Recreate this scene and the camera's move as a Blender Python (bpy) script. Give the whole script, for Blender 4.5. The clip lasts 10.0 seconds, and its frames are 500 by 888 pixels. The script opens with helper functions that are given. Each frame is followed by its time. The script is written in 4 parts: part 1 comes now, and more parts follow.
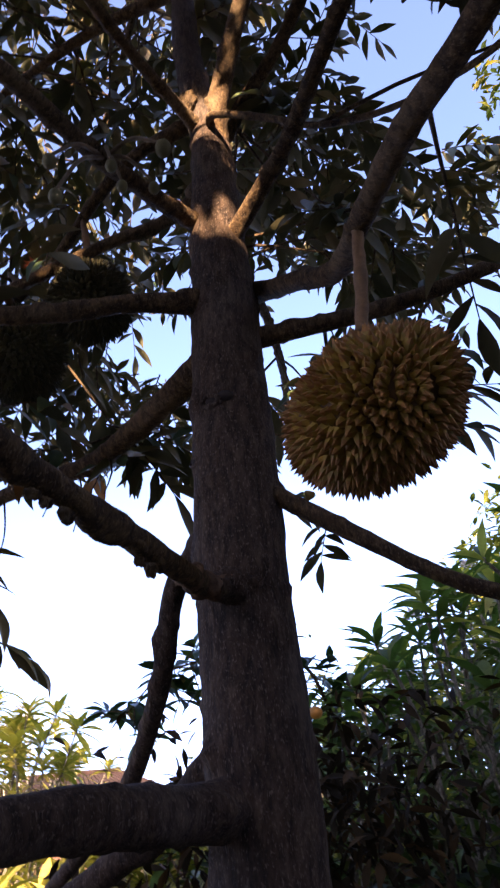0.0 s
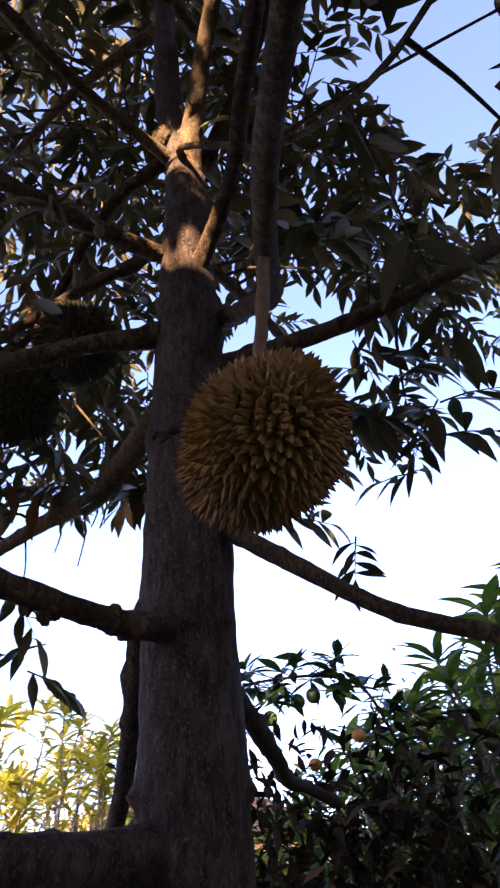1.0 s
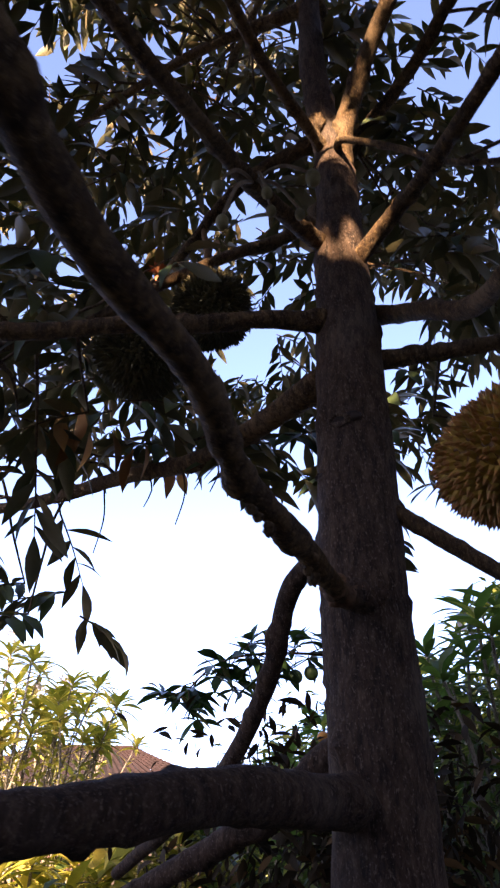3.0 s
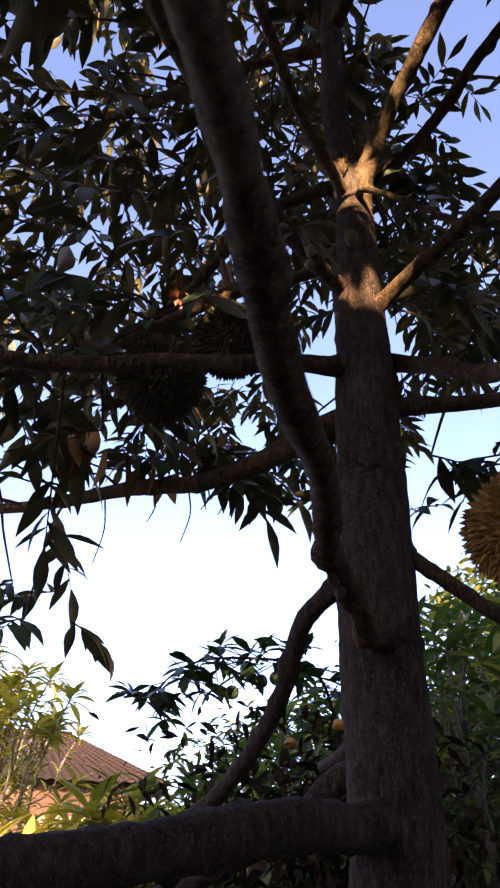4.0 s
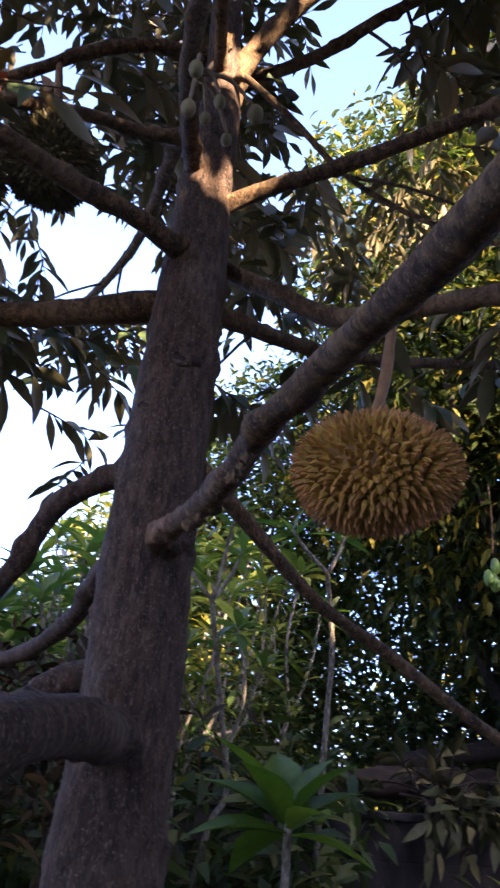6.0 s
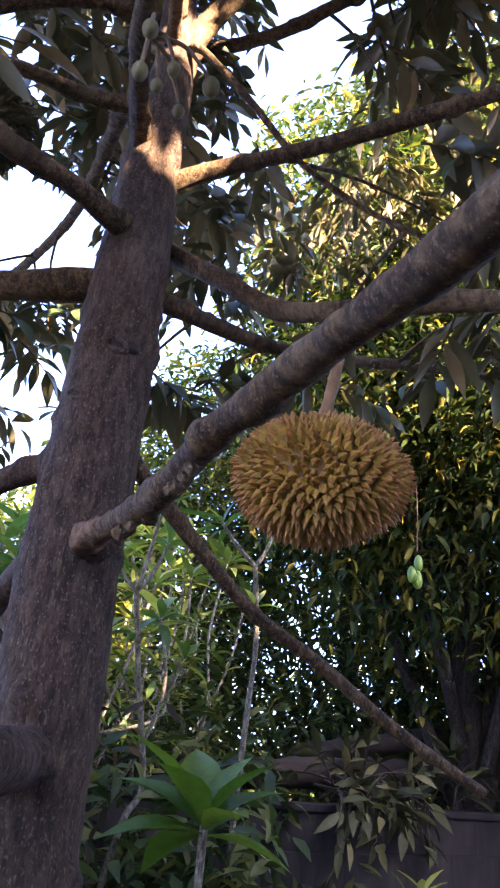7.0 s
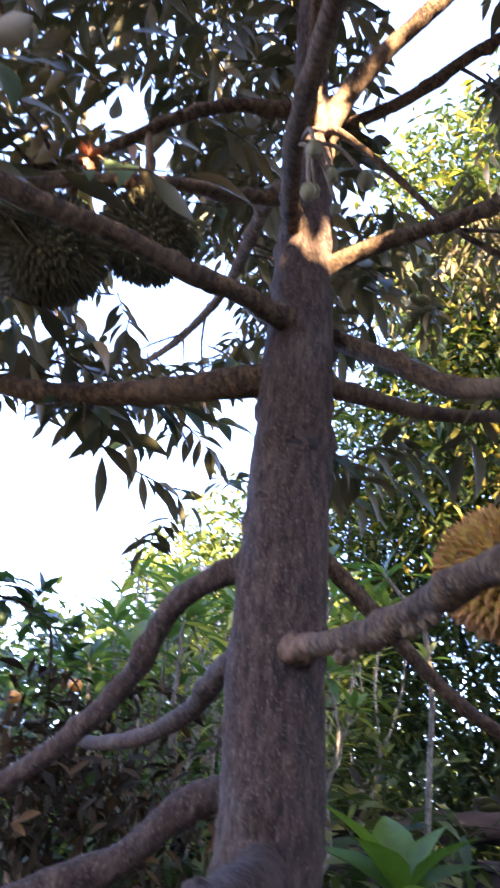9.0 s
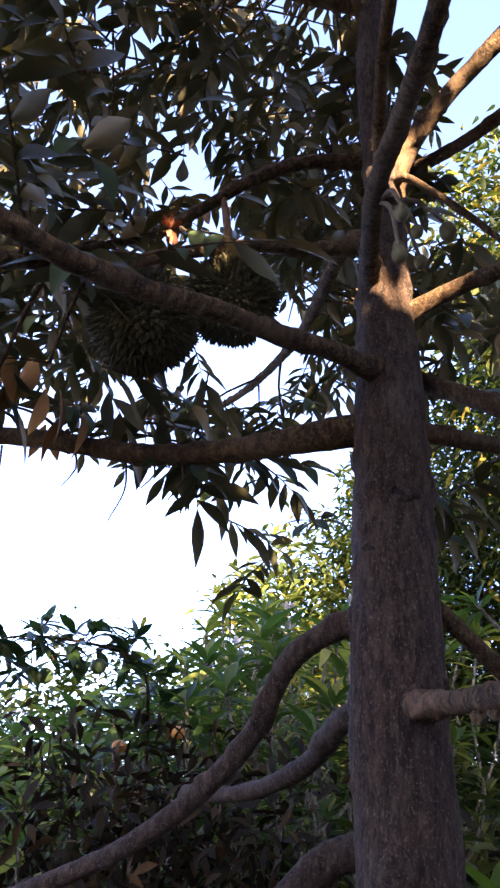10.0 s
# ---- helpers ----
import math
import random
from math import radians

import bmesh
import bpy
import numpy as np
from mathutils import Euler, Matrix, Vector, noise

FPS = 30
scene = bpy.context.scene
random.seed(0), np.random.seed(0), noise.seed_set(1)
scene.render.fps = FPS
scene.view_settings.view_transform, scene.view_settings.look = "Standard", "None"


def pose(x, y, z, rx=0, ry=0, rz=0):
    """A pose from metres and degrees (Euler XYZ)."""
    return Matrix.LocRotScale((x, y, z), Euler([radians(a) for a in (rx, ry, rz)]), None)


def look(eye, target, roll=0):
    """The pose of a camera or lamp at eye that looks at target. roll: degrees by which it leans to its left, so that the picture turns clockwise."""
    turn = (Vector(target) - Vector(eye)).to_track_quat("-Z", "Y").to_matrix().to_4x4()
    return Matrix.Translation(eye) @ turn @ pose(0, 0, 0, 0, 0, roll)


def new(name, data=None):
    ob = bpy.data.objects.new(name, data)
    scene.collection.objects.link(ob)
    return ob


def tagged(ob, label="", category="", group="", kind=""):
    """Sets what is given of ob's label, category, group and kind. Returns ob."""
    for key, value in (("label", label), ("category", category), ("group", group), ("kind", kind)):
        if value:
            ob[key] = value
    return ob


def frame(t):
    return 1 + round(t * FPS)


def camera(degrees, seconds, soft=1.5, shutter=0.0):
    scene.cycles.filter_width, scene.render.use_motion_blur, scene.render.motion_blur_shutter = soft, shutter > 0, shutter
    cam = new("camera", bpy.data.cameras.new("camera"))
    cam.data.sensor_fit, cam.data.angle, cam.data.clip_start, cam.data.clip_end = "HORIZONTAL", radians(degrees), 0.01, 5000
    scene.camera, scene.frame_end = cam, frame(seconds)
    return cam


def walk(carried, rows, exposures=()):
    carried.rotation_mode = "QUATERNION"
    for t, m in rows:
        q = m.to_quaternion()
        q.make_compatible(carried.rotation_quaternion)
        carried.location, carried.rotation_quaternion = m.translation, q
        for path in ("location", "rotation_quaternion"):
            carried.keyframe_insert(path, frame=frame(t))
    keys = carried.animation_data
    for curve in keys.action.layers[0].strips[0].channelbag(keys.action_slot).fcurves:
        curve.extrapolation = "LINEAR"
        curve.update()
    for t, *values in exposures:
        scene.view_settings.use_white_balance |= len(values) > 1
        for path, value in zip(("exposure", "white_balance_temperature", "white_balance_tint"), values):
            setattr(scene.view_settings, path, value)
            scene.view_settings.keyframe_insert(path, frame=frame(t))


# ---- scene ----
cam = camera(40.00, 10.0, soft=2.2, shutter=0.4)
PATH = [
    (0, look((0.2361, -1.0812, 1.5044), (-0.0907, 0.5957, 2.5442), -6.23)),
    (0.5, look((0.3237, -1.0586, 1.5114), (-0.0966, 0.5623, 2.6050), -7.95)),
    (1, look((0.4855, -1.0045, 1.5162), (-0.0935, 0.5677, 2.6086), -5.39)),
    (1.5, look((0.5176, -1.0116, 1.4960), (-0.1811, 0.5183, 2.5783), -4.46)),
    (2, look((0.4079, -1.0466, 1.4912), (-0.2768, 0.5081, 2.5467), -1.13)),
    (2.5, look((0.2124, -1.1093, 1.4881), (-0.3250, 0.5112, 2.5299), 0.05)),
    (4, look((-0.0477, -1.3689, 1.5401), (-0.3252, 0.3387, 2.5435), 1.67)),
    (4.5, look((-0.1728, -1.3425, 1.5418), (-0.2681, 0.3850, 2.5451), 2.67)),
    (5, look((-0.2987, -1.2592, 1.5177), (-0.0415, 0.4429, 2.5359), 4.01)),
    (5.5, look((-0.3134, -1.1693, 1.5152), (0.2042, 0.5046, 2.4797), 3.95)),
    (6, look((-0.3256, -1.1496, 1.5202), (0.3981, 0.4905, 2.4069), 5.71)),
    (7.5, look((-0.3156, -1.0569, 1.5986), (0.6358, 0.4813, 2.4523), 4.73)),
    (8, look((-0.3213, -1.0403, 1.6097), (0.6430, 0.5087, 2.4287), 3.89)),
    (8.5, look((-0.3661, -1.0518, 1.6206), (0.4024, 0.5993, 2.4472), 5.51)),
    (9, look((-0.4333, -1.0983, 1.6599), (0.1200, 0.5972, 2.5650), 6.05)),
    (9.5, look((-0.4836, -1.1163, 1.6909), (-0.0574, 0.5911, 2.6412), 4.99)),
    (10, look((-0.5162, -1.1256, 1.6863), (-0.1547, 0.5910, 2.6468), 5.03)),
]
EXPOSURES = [(0, 3.15, 6000, 29), (1.5, 3.2, 6000, 29), (2.6, 3.1, 6050, 29), (4.5, 2.75, 6400, 28), (5.5, 3.3, 6050, 28), (6.2, 4.1, 5600, 28),
             (7.3, 5.0, 5600, 27), (8.0, 5.4, 5650, 27), (8.5, 5.5, 5600, 27), (9.0, 4.95, 5600, 27), (9.5, 4.45, 5650, 28), (10, 3.9, 5850, 28)]
walk(cam, PATH, EXPOSURES)

# ---- light ----
SUN = Vector((0.05, -0.92, 0.315)).normalized()
world = bpy.data.worlds.new("sky")
scene.world = world
world.use_nodes = True
wn = world.node_tree.nodes
sky = wn.new("ShaderNodeTexSky")
sky.sky_type, sky.sun_disc = "NISHITA", False
sky.sun_elevation = math.asin(SUN.z)
sky.sun_rotation = math.atan2(SUN.x, SUN.y)
sky.dust_density, sky.air_density, sky.ozone_density = 2.5, 0.4, 0.2
wn["Background"].inputs["Strength"].default_value = 0.14
world.node_tree.links.new(sky.outputs[0], wn["Background"].inputs["Color"])
lamp = bpy.data.lights.new("sun", "SUN")
lamp.energy, lamp.angle, lamp.color = 6.5, radians(0.9), (1.0, 0.72, 0.39)
sun_lamp = new("sun", lamp)
sun_lamp.matrix_world = look(SUN * 30, (0, 0, 0))


# ---- materials ----
def shader(name, rough=0.8, spec=0.3):
    m = bpy.data.materials.new(name)
    m.use_nodes = True
    n, l = m.node_tree.nodes, m.node_tree.links
    b = n["Principled BSDF"]
    b.inputs["Roughness"].default_value = rough
    b.inputs["Specular IOR Level"].default_value = spec
    return m, n, l, b


def coords(n, l, scale):
    tc = n.new("ShaderNodeTexCoord")
    mp = n.new("ShaderNodeMapping")
    mp.inputs["Scale"].default_value = scale
    l.new(tc.outputs["Object"], mp.inputs["Vector"])
    return mp.outputs[0]


def noise_tex(n, l, vec, scale, detail=6, rough=0.6):
    t = n.new("ShaderNodeTexNoise")
    t.inputs["Scale"].default_value, t.inputs["Detail"].default_value, t.inputs["Roughness"].default_value = scale, detail, rough
    if vec is not None:
        l.new(vec, t.inputs["Vector"])
    return t.outputs["Fac"]


def ramp(n, l, fac, stops):
    r = n.new("ShaderNodeValToRGB")
    while len(r.color_ramp.elements) < len(stops):
        r.color_ramp.elements.new(0.5)
    for e, (p, c) in zip(r.color_ramp.elements, stops):
        e.position, e.color = p, (*c, 1)
    l.new(fac, r.inputs[0])
    return r.outputs[0]


def mixed(n, l, fac, a, b, kind="MIX"):
    x = n.new("ShaderNodeMix")
    x.data_type, x.blend_type = "RGBA", kind
    for sock, v in ((0, fac), (6, a), (7, b)):
        if isinstance(v, (int, float)):
            x.inputs[sock].default_value = v
        elif isinstance(v, tuple):
            x.inputs[sock].default_value = (*v, 1)
        else:
            l.new(v, x.inputs[sock])
    return x.outputs[2]


def bump(n, l, b, fac, strength, dist):
    u = n.new("ShaderNodeBump")
    u.inputs["Strength"].default_value, u.inputs["Distance"].default_value = strength, dist
    l.new(fac, u.inputs["Height"])
    if b.inputs["Normal"].is_linked:
        l.new(b.inputs["Normal"].links[0].from_socket, u.inputs["Normal"])
    l.new(u.outputs[0], b.inputs["Normal"])


def bark(name, dark, mid, pale, grain=(9, 9, 5), specks=0.42):
    m, n, l, b = shader(name, 0.85, 0.25)
    v = coords(n, l, grain)
    flakes = noise_tex(n, l, v, 6.0, 8, 0.7)
    patches = noise_tex(n, l, coords(n, l, (1, 1, 1)), 5.0, 4)
    fine = noise_tex(n, l, coords(n, l, (1, 1, 0.6)), 160.0, 4)
    col = ramp(n, l, flakes, [(0.36, dark), (0.50, mid), (0.64, pale)])
    flecks = noise_tex(n, l, coords(n, l, (1, 1, 0.45)), 300.0, 5, 0.7)
    cracks = noise_tex(n, l, coords(n, l, (1, 1, 0.24)), 95.0, 5, 0.65)
    lichen = ramp(n, l, patches, [(0.50, (0, 0, 0)), (0.66, (1, 1, 1))])
    col = mixed(n, l, lichen, col, tuple(0.8 * p + 0.02 for p in pale))
    col = mixed(n, l, 0.35, col, ramp(n, l, fine, [(0.3, (0.25, 0.25, 0.25)), (0.7, (1, 1, 1))]), "MULTIPLY")
    col = mixed(n, l, 0.8, col, ramp(n, l, cracks, [(0.40, (0.30, 0.28, 0.27)), (0.53, (1, 1, 1))]), "MULTIPLY")
    fleck = ramp(n, l, flecks, [(0.56, (0, 0, 0)), (0.63, (specks, specks, specks))])
    col = mixed(n, l, fleck, col, tuple(1.35 * p + 0.04 for p in pale))
    l.new(col, b.inputs["Base Color"])
    bump(n, l, b, flecks, 0.5, 0.006)
    bump(n, l, b, cracks, 0.8, 0.006)
    bump(n, l, b, flakes, 0.9, 0.012)
    bump(n, l, b, fine, 0.35, 0.002)
    return m


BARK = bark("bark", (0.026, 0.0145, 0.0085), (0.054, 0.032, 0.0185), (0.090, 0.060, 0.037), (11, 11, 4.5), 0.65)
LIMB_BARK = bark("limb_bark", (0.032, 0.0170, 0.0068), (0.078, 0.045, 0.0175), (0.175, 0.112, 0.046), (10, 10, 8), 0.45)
SHRUB_BARK = bark("shrub_bark", (0.10, 0.088, 0.062), (0.175, 0.155, 0.115), (0.30, 0.275, 0.22))
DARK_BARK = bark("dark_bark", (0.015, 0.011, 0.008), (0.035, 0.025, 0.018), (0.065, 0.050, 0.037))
DEAD_WOOD = bark("dead_wood", (0.10, 0.065, 0.042), (0.24, 0.16, 0.10), (0.38, 0.28, 0.19))


def foliage(name, low, mid, high, rough=0.45, through_light=0.35, glow=(1.1, 1.2, 0.5), gloss=0.3):
    """Leaf blade: colour varies leaf by leaf and along the blade; part of the light passes through."""
    m, n, l, b = shader(name, rough, gloss)
    geo = n.new("ShaderNodeNewGeometry")
    info = n.new("ShaderNodeObjectInfo")
    add = n.new("ShaderNodeMath")
    add.operation = "ADD"
    l.new(geo.outputs["Random Per Island"], add.inputs[0])
    l.new(info.outputs["Random"], add.inputs[1])
    fract = n.new("ShaderNodeMath")
    fract.operation = "FRACT"
    l.new(add.outputs[0], fract.inputs[0])
    col = ramp(n, l, fract.outputs[0], [(0.1, low), (0.7, mid), (0.98, high)])
    blot = noise_tex(n, l, coords(n, l, (1, 1, 1)), 28.0, 4)
    col = mixed(n, l, 0.45, col, ramp(n, l, blot, [(0.3, (0.45, 0.42, 0.35)), (0.65, (1, 1, 1))]), "MULTIPLY")
    l.new(col, b.inputs["Base Color"])
    bump(n, l, b, noise_tex(n, l, coords(n, l, (1, 1, 1)), 90.0, 3), 0.25, 0.004)
    tr = n.new("ShaderNodeBsdfTranslucent")
    l.new(mixed(n, l, 1.0, col, glow, "MULTIPLY"), tr.inputs["Color"])
    mx = n.new("ShaderNodeMixShader")
    mx.inputs[0].default_value = through_light
    l.new(b.outputs[0], mx.inputs[1])
    l.new(tr.outputs[0], mx.inputs[2])
    l.new(mx.outputs[0], n["Material Output"].inputs["Surface"])
    return m


LEAF_TOP = foliage("leaf_upper_face", (0.050, 0.078, 0.030), (0.080, 0.118, 0.045), (0.13, 0.16, 0.06), 0.42, 0.36, gloss=0.32)
LEAF_UNDER = foliage("leaf_bronze_underside", (0.100, 0.100, 0.052), (0.155, 0.142, 0.075), (0.26, 0.20, 0.10), 0.5, 0.36, (1.1, 1.0, 0.5))
LEAF_DRY = foliage("dry_leaf", (0.22, 0.12, 0.04), (0.40, 0.22, 0.07), (0.55, 0.34, 0.12), 0.7, 0.35, (1.1, 0.9, 0.6))
# frangipani leaf twice: shade in this green, full sun in the yellower one
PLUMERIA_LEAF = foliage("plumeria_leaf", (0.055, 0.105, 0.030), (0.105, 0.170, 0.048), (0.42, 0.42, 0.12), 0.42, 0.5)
SUN_YELLOW_LEAF = foliage("sun_yellow_leaf", (0.19, 0.205, 0.03), (0.37, 0.335, 0.055), (0.58, 0.48, 0.11), 0.45, 0.45)
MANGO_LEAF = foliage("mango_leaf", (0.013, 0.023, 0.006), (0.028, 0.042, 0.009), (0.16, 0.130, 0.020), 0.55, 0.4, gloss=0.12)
BROWN_LEAF = foliage("withered_leaf", (0.017, 0.012, 0.0035), (0.031, 0.021, 0.0065), (0.085, 0.048, 0.014), 0.8, 0.35, (1.1, 0.9, 0.5))
WILTED_LEAF = foliage("wilted_leaf", (0.034, 0.040, 0.013), (0.066, 0.068, 0.022), (0.16, 0.14, 0.060), 0.6, 0.3)
LIME_LEAF = foliage("lime_leaf", (0.07, 0.110, 0.027), (0.125, 0.170, 0.038), (0.46, 0.41, 0.09), 0.45, 0.45)
YOUNG_LEAF = foliage("young_leaf", (0.055, 0.110, 0.014), (0.095, 0.155, 0.019), (0.20, 0.27, 0.045), 0.45, 0.45)
UNDER_LEAF = foliage("undergrowth_leaf", (0.022, 0.040, 0.013), (0.042, 0.068, 0.018), (0.13, 0.13, 0.035), 0.5, 0.35)
CITRUS_LEAF = foliage("citrus_leaf", (0.022, 0.05, 0.018), (0.035, 0.075, 0.022), (0.06, 0.10, 0.03), 0.4, 0.25)
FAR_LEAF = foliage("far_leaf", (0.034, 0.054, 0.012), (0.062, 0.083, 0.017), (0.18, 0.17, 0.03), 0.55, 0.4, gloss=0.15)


def speckled(name, low, high, scale, rough=0.8, depth=0.004, stretch=(1, 1, 1), strength=0.6):
    m, n, l, b = shader(name, rough, 0.3)
    f1 = noise_tex(n, l, coords(n, l, stretch), scale, 8, 0.65)
    f2 = noise_tex(n, l, coords(n, l, stretch), scale * 0.12, 4)
    col = ramp(n, l, f1, [(0.3, low), (0.72, high)])
    col = mixed(n, l, 0.6, col, ramp(n, l, f2, [(0.3, (0.45, 0.45, 0.43)), (0.7, (1.1, 1.08, 1.05))]), "MULTIPLY")
    l.new(col, b.inputs["Base Color"])
    bump(n, l, b, f1, strength, depth)
    return m


HUSK = speckled("durian_husk", (0.075, 0.035, 0.010), (0.17, 0.085, 0.023), 30, 0.7)
THORN = speckled("durian_thorn", (0.165, 0.100, 0.0125), (0.34, 0.215, 0.029), 45, 0.6)
THORN_TIP = speckled("durian_thorn_tip", (0.185, 0.080, 0.018), (0.34, 0.165, 0.038), 60, 0.65)
# darker olive skin for the two left fruits: shade put into the colour
SHADED_HUSK = speckled("shaded_husk", (0.022, 0.021, 0.010), (0.050, 0.047, 0.019), 30, 0.7)
SHADED_THORN = speckled("shaded_thorn", (0.042, 0.039, 0.015), (0.105, 0.088, 0.031), 45, 0.6)
STALK = speckled("stalk_rind", (0.11, 0.058, 0.024), (0.22, 0.126, 0.054), 60, 0.7)
BUD_STALK = speckled("bud_stalk_skin", (0.10, 0.07, 0.038), (0.21, 0.155, 0.09), 50, 0.7)
BUD = speckled("bud_skin", (0.075, 0.070, 0.030), (0.16, 0.14, 0.062), 50, 0.7)
GREEN_FRUIT = speckled("green_fruit_skin", (0.060, 0.115, 0.016), (0.130, 0.205, 0.034), 25, 0.45)
DARK_FRUIT = speckled("dark_green_fruit_skin", (0.025, 0.05, 0.018), (0.06, 0.10, 0.035), 25, 0.45)
ORANGE_FRUIT = speckled("orange_fruit_skin", (0.50, 0.20, 0.03), (0.70, 0.32, 0.06), 25, 0.5)
CUT_WOOD = speckled("broken_wood", (0.05, 0.028, 0.017), (0.21, 0.125, 0.070), 75, 0.9, 0.012)
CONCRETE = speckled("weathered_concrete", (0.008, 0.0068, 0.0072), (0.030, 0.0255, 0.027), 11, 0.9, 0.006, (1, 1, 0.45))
SOIL = speckled("soil", (0.05, 0.039, 0.027), (0.13, 0.10, 0.070), 9, 0.95, 0.03)
ROOF_TILE = speckled("clay_tile", (0.008, 0.0034, 0.0028), (0.018, 0.0072, 0.0052), 6, 0.95)
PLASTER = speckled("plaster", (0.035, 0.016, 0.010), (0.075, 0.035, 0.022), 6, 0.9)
# pale plaster of the unseen added walls, tuned for the light it bounces
BOUNCE_PLASTER = speckled("bounce_plaster", (0.29, 0.27, 0.25), (0.50, 0.47, 0.44), 5, 0.9)
RUST_WOOD = speckled("dark_timber", (0.012, 0.009, 0.008), (0.034, 0.023, 0.018), 12, 0.85, 0.01, (1, 1, 4))
CABLE = speckled("cable_sheath", (0.03, 0.03, 0.03), (0.06, 0.06, 0.06), 30, 0.6)
BLOSSOM = speckled("blossom", (0.11, 0.040, 0.015), (0.20, 0.085, 0.035), 60, 0.7)
WHITE_BLOSSOM = speckled("white_blossom", (0.70, 0.60, 0.55), (0.85, 0.80, 0.74), 60, 0.7)


# ---- mesh helpers ----
rng = random.Random(11)


def link_mesh(name, verts, faces, mats, index=None, parent=None, label="", smooth=True):
    me = bpy.data.meshes.new(name)
    me.from_pydata([tuple(v) for v in verts], [], faces)
    for m in mats:
        me.materials.append(m)
    if index is not None:
        me.polygons.foreach_set("material_index", index)
    if smooth:
        me.polygons.foreach_set("use_smooth", [True] * len(me.polygons))
    me.update()
    ob = new(name, me)
    if parent:
        ob.parent = parent
    if label:
        ob["label"] = label
    return ob


def part(name, bm, material, parent, label=""):
    me = bpy.data.meshes.new(name)
    bm.to_mesh(me)
    bm.free()
    me.materials.append(material)
    me.polygons.foreach_set("use_smooth", [True] * len(me.polygons))
    ob = new(name, me)
    if parent:
        ob.parent = parent
    if label:
        ob["label"] = label
    return ob


def thing(name, label, category, group="", kind="", at=(0, 0, 0)):
    ob = new(name)
    ob.location = at
    ob.empty_display_size = 0.1
    return tagged(ob, label, category, group, kind)


def curve_points(ctrl, step=0.012):
    """A smooth line through the control points, sampled about every step metres."""
    c = [Vector(p) for p in ctrl]
    c = [2 * c[0] - c[1]] + c + [2 * c[-1] - c[-2]]
    out = []
    for k in range(1, len(c) - 2):
        a, b, d, e = c[k - 1:k + 3]
        n = max(2, int((d - b).length / step))
        for i in range(n):
            u = i / n
            out.append(0.5 * (2 * b + (d - a) * u + (2 * a - 5 * b + 4 * d - e) * u * u + (3 * b - a - 3 * d + e) * u ** 3))
    out.append(c[-2])
    return out


def tube_data(ctrl, radius, sides=14, step=0.012, rough=0.0, lump=9.0, knobs=0.0, seed=0.0, close=True):
    """Vertices and faces of a round, uneven stem along ctrl; radius(u) for u from 0 to 1."""
    pts = curve_points(ctrl, step)
    n = len(pts)
    side = None
    verts, faces = [], []
    for i, p in enumerate(pts):
        d = (pts[min(i + 1, n - 1)] - pts[max(i - 1, 0)]).normalized()
        if side is None:
            side = d.orthogonal().normalized()
        side = (side - d * side.dot(d)).normalized()
        up = d.cross(side)
        r = radius(i / (n - 1))
        for k in range(sides):
            a = 2 * math.pi * k / sides
            w = side * math.cos(a) + up * math.sin(a)
            q = p + w * r
            s = 1.0
            if rough:
                s += rough * noise.noise(q * lump + Vector((seed, 0, 0))) + 0.4 * rough * noise.noise(q * lump * 3.7)
            if knobs:
                s += knobs * max(0.0, noise.noise(q * 26 + Vector((0, seed, 3))) - 0.28)
            verts.append(p + w * r * s)
    for i in range(n - 1):
        for k in range(sides):
            a, b = i * sides + k, i * sides + (k + 1) % sides
            faces.append((a, b, b + sides, a + sides))
    if close:
        faces.append(tuple(range((n - 1) * sides, n * sides)))
        faces.append(tuple(reversed(range(sides))))
    return verts, faces


def stem(name, ctrl, r0, r1, mat, parent=None, label="", sides=14, step=0.012, rough=0.12, knobs=0.0, collar=0.0, seed=0.0, lump=9.0, nodes=0.0):
    def radius(u):
        ring = 1 + nodes * max(-0.3, noise.noise(Vector((u * 60, seed, 0.5))) + 0.2 * noise.noise(Vector((u * 90, seed, 2.5))))
        return (r0 + (r1 - r0) * u + collar * math.exp(-u * 16) * r0) * ring
    v, f = tube_data(ctrl, radius, sides, step, rough, lump, knobs, seed)
    return link_mesh(name, v, f, [mat], None, parent, label)


def leaf_data(length, width, fold=0.25, droop=0.35, curl=0.0, stations=5, two_faced=True, thick=0.0007):
    """A pointed blade along +y with a folded midrib, drooping towards -z. Returns verts, faces and material indices."""
    verts, faces, index = [], [], []
    profile = [0.10, 0.62, 0.98, 0.92, 0.52, 0.02] if stations == 5 else [0.16, 0.95, 0.72, 0.03]
    m = len(profile)
    for layer in range(2 if two_faced else 1):
        base = len(verts)
        dz = -thick * layer
        for i, w in enumerate(profile):
            u = i / (m - 1)
            y = length * (u - 0.12 * droop * u * u)
            z = -length * droop * u * u * 0.6 + dz
            half = 0.5 * width * w
            x0 = curl * length * u * u
            verts += [(x0 - half, y, z + half * fold), (x0, y, z), (x0 + half, y, z + half * fold)]
        for i in range(m - 1):
            a = base + 3 * i
            quads = [(a, a + 1, a + 4, a + 3), (a + 1, a + 2, a + 5, a + 4)]
            faces += quads if layer == 0 else [tuple(reversed(q)) for q in quads]
            index += [layer, layer]
    return verts, faces, index


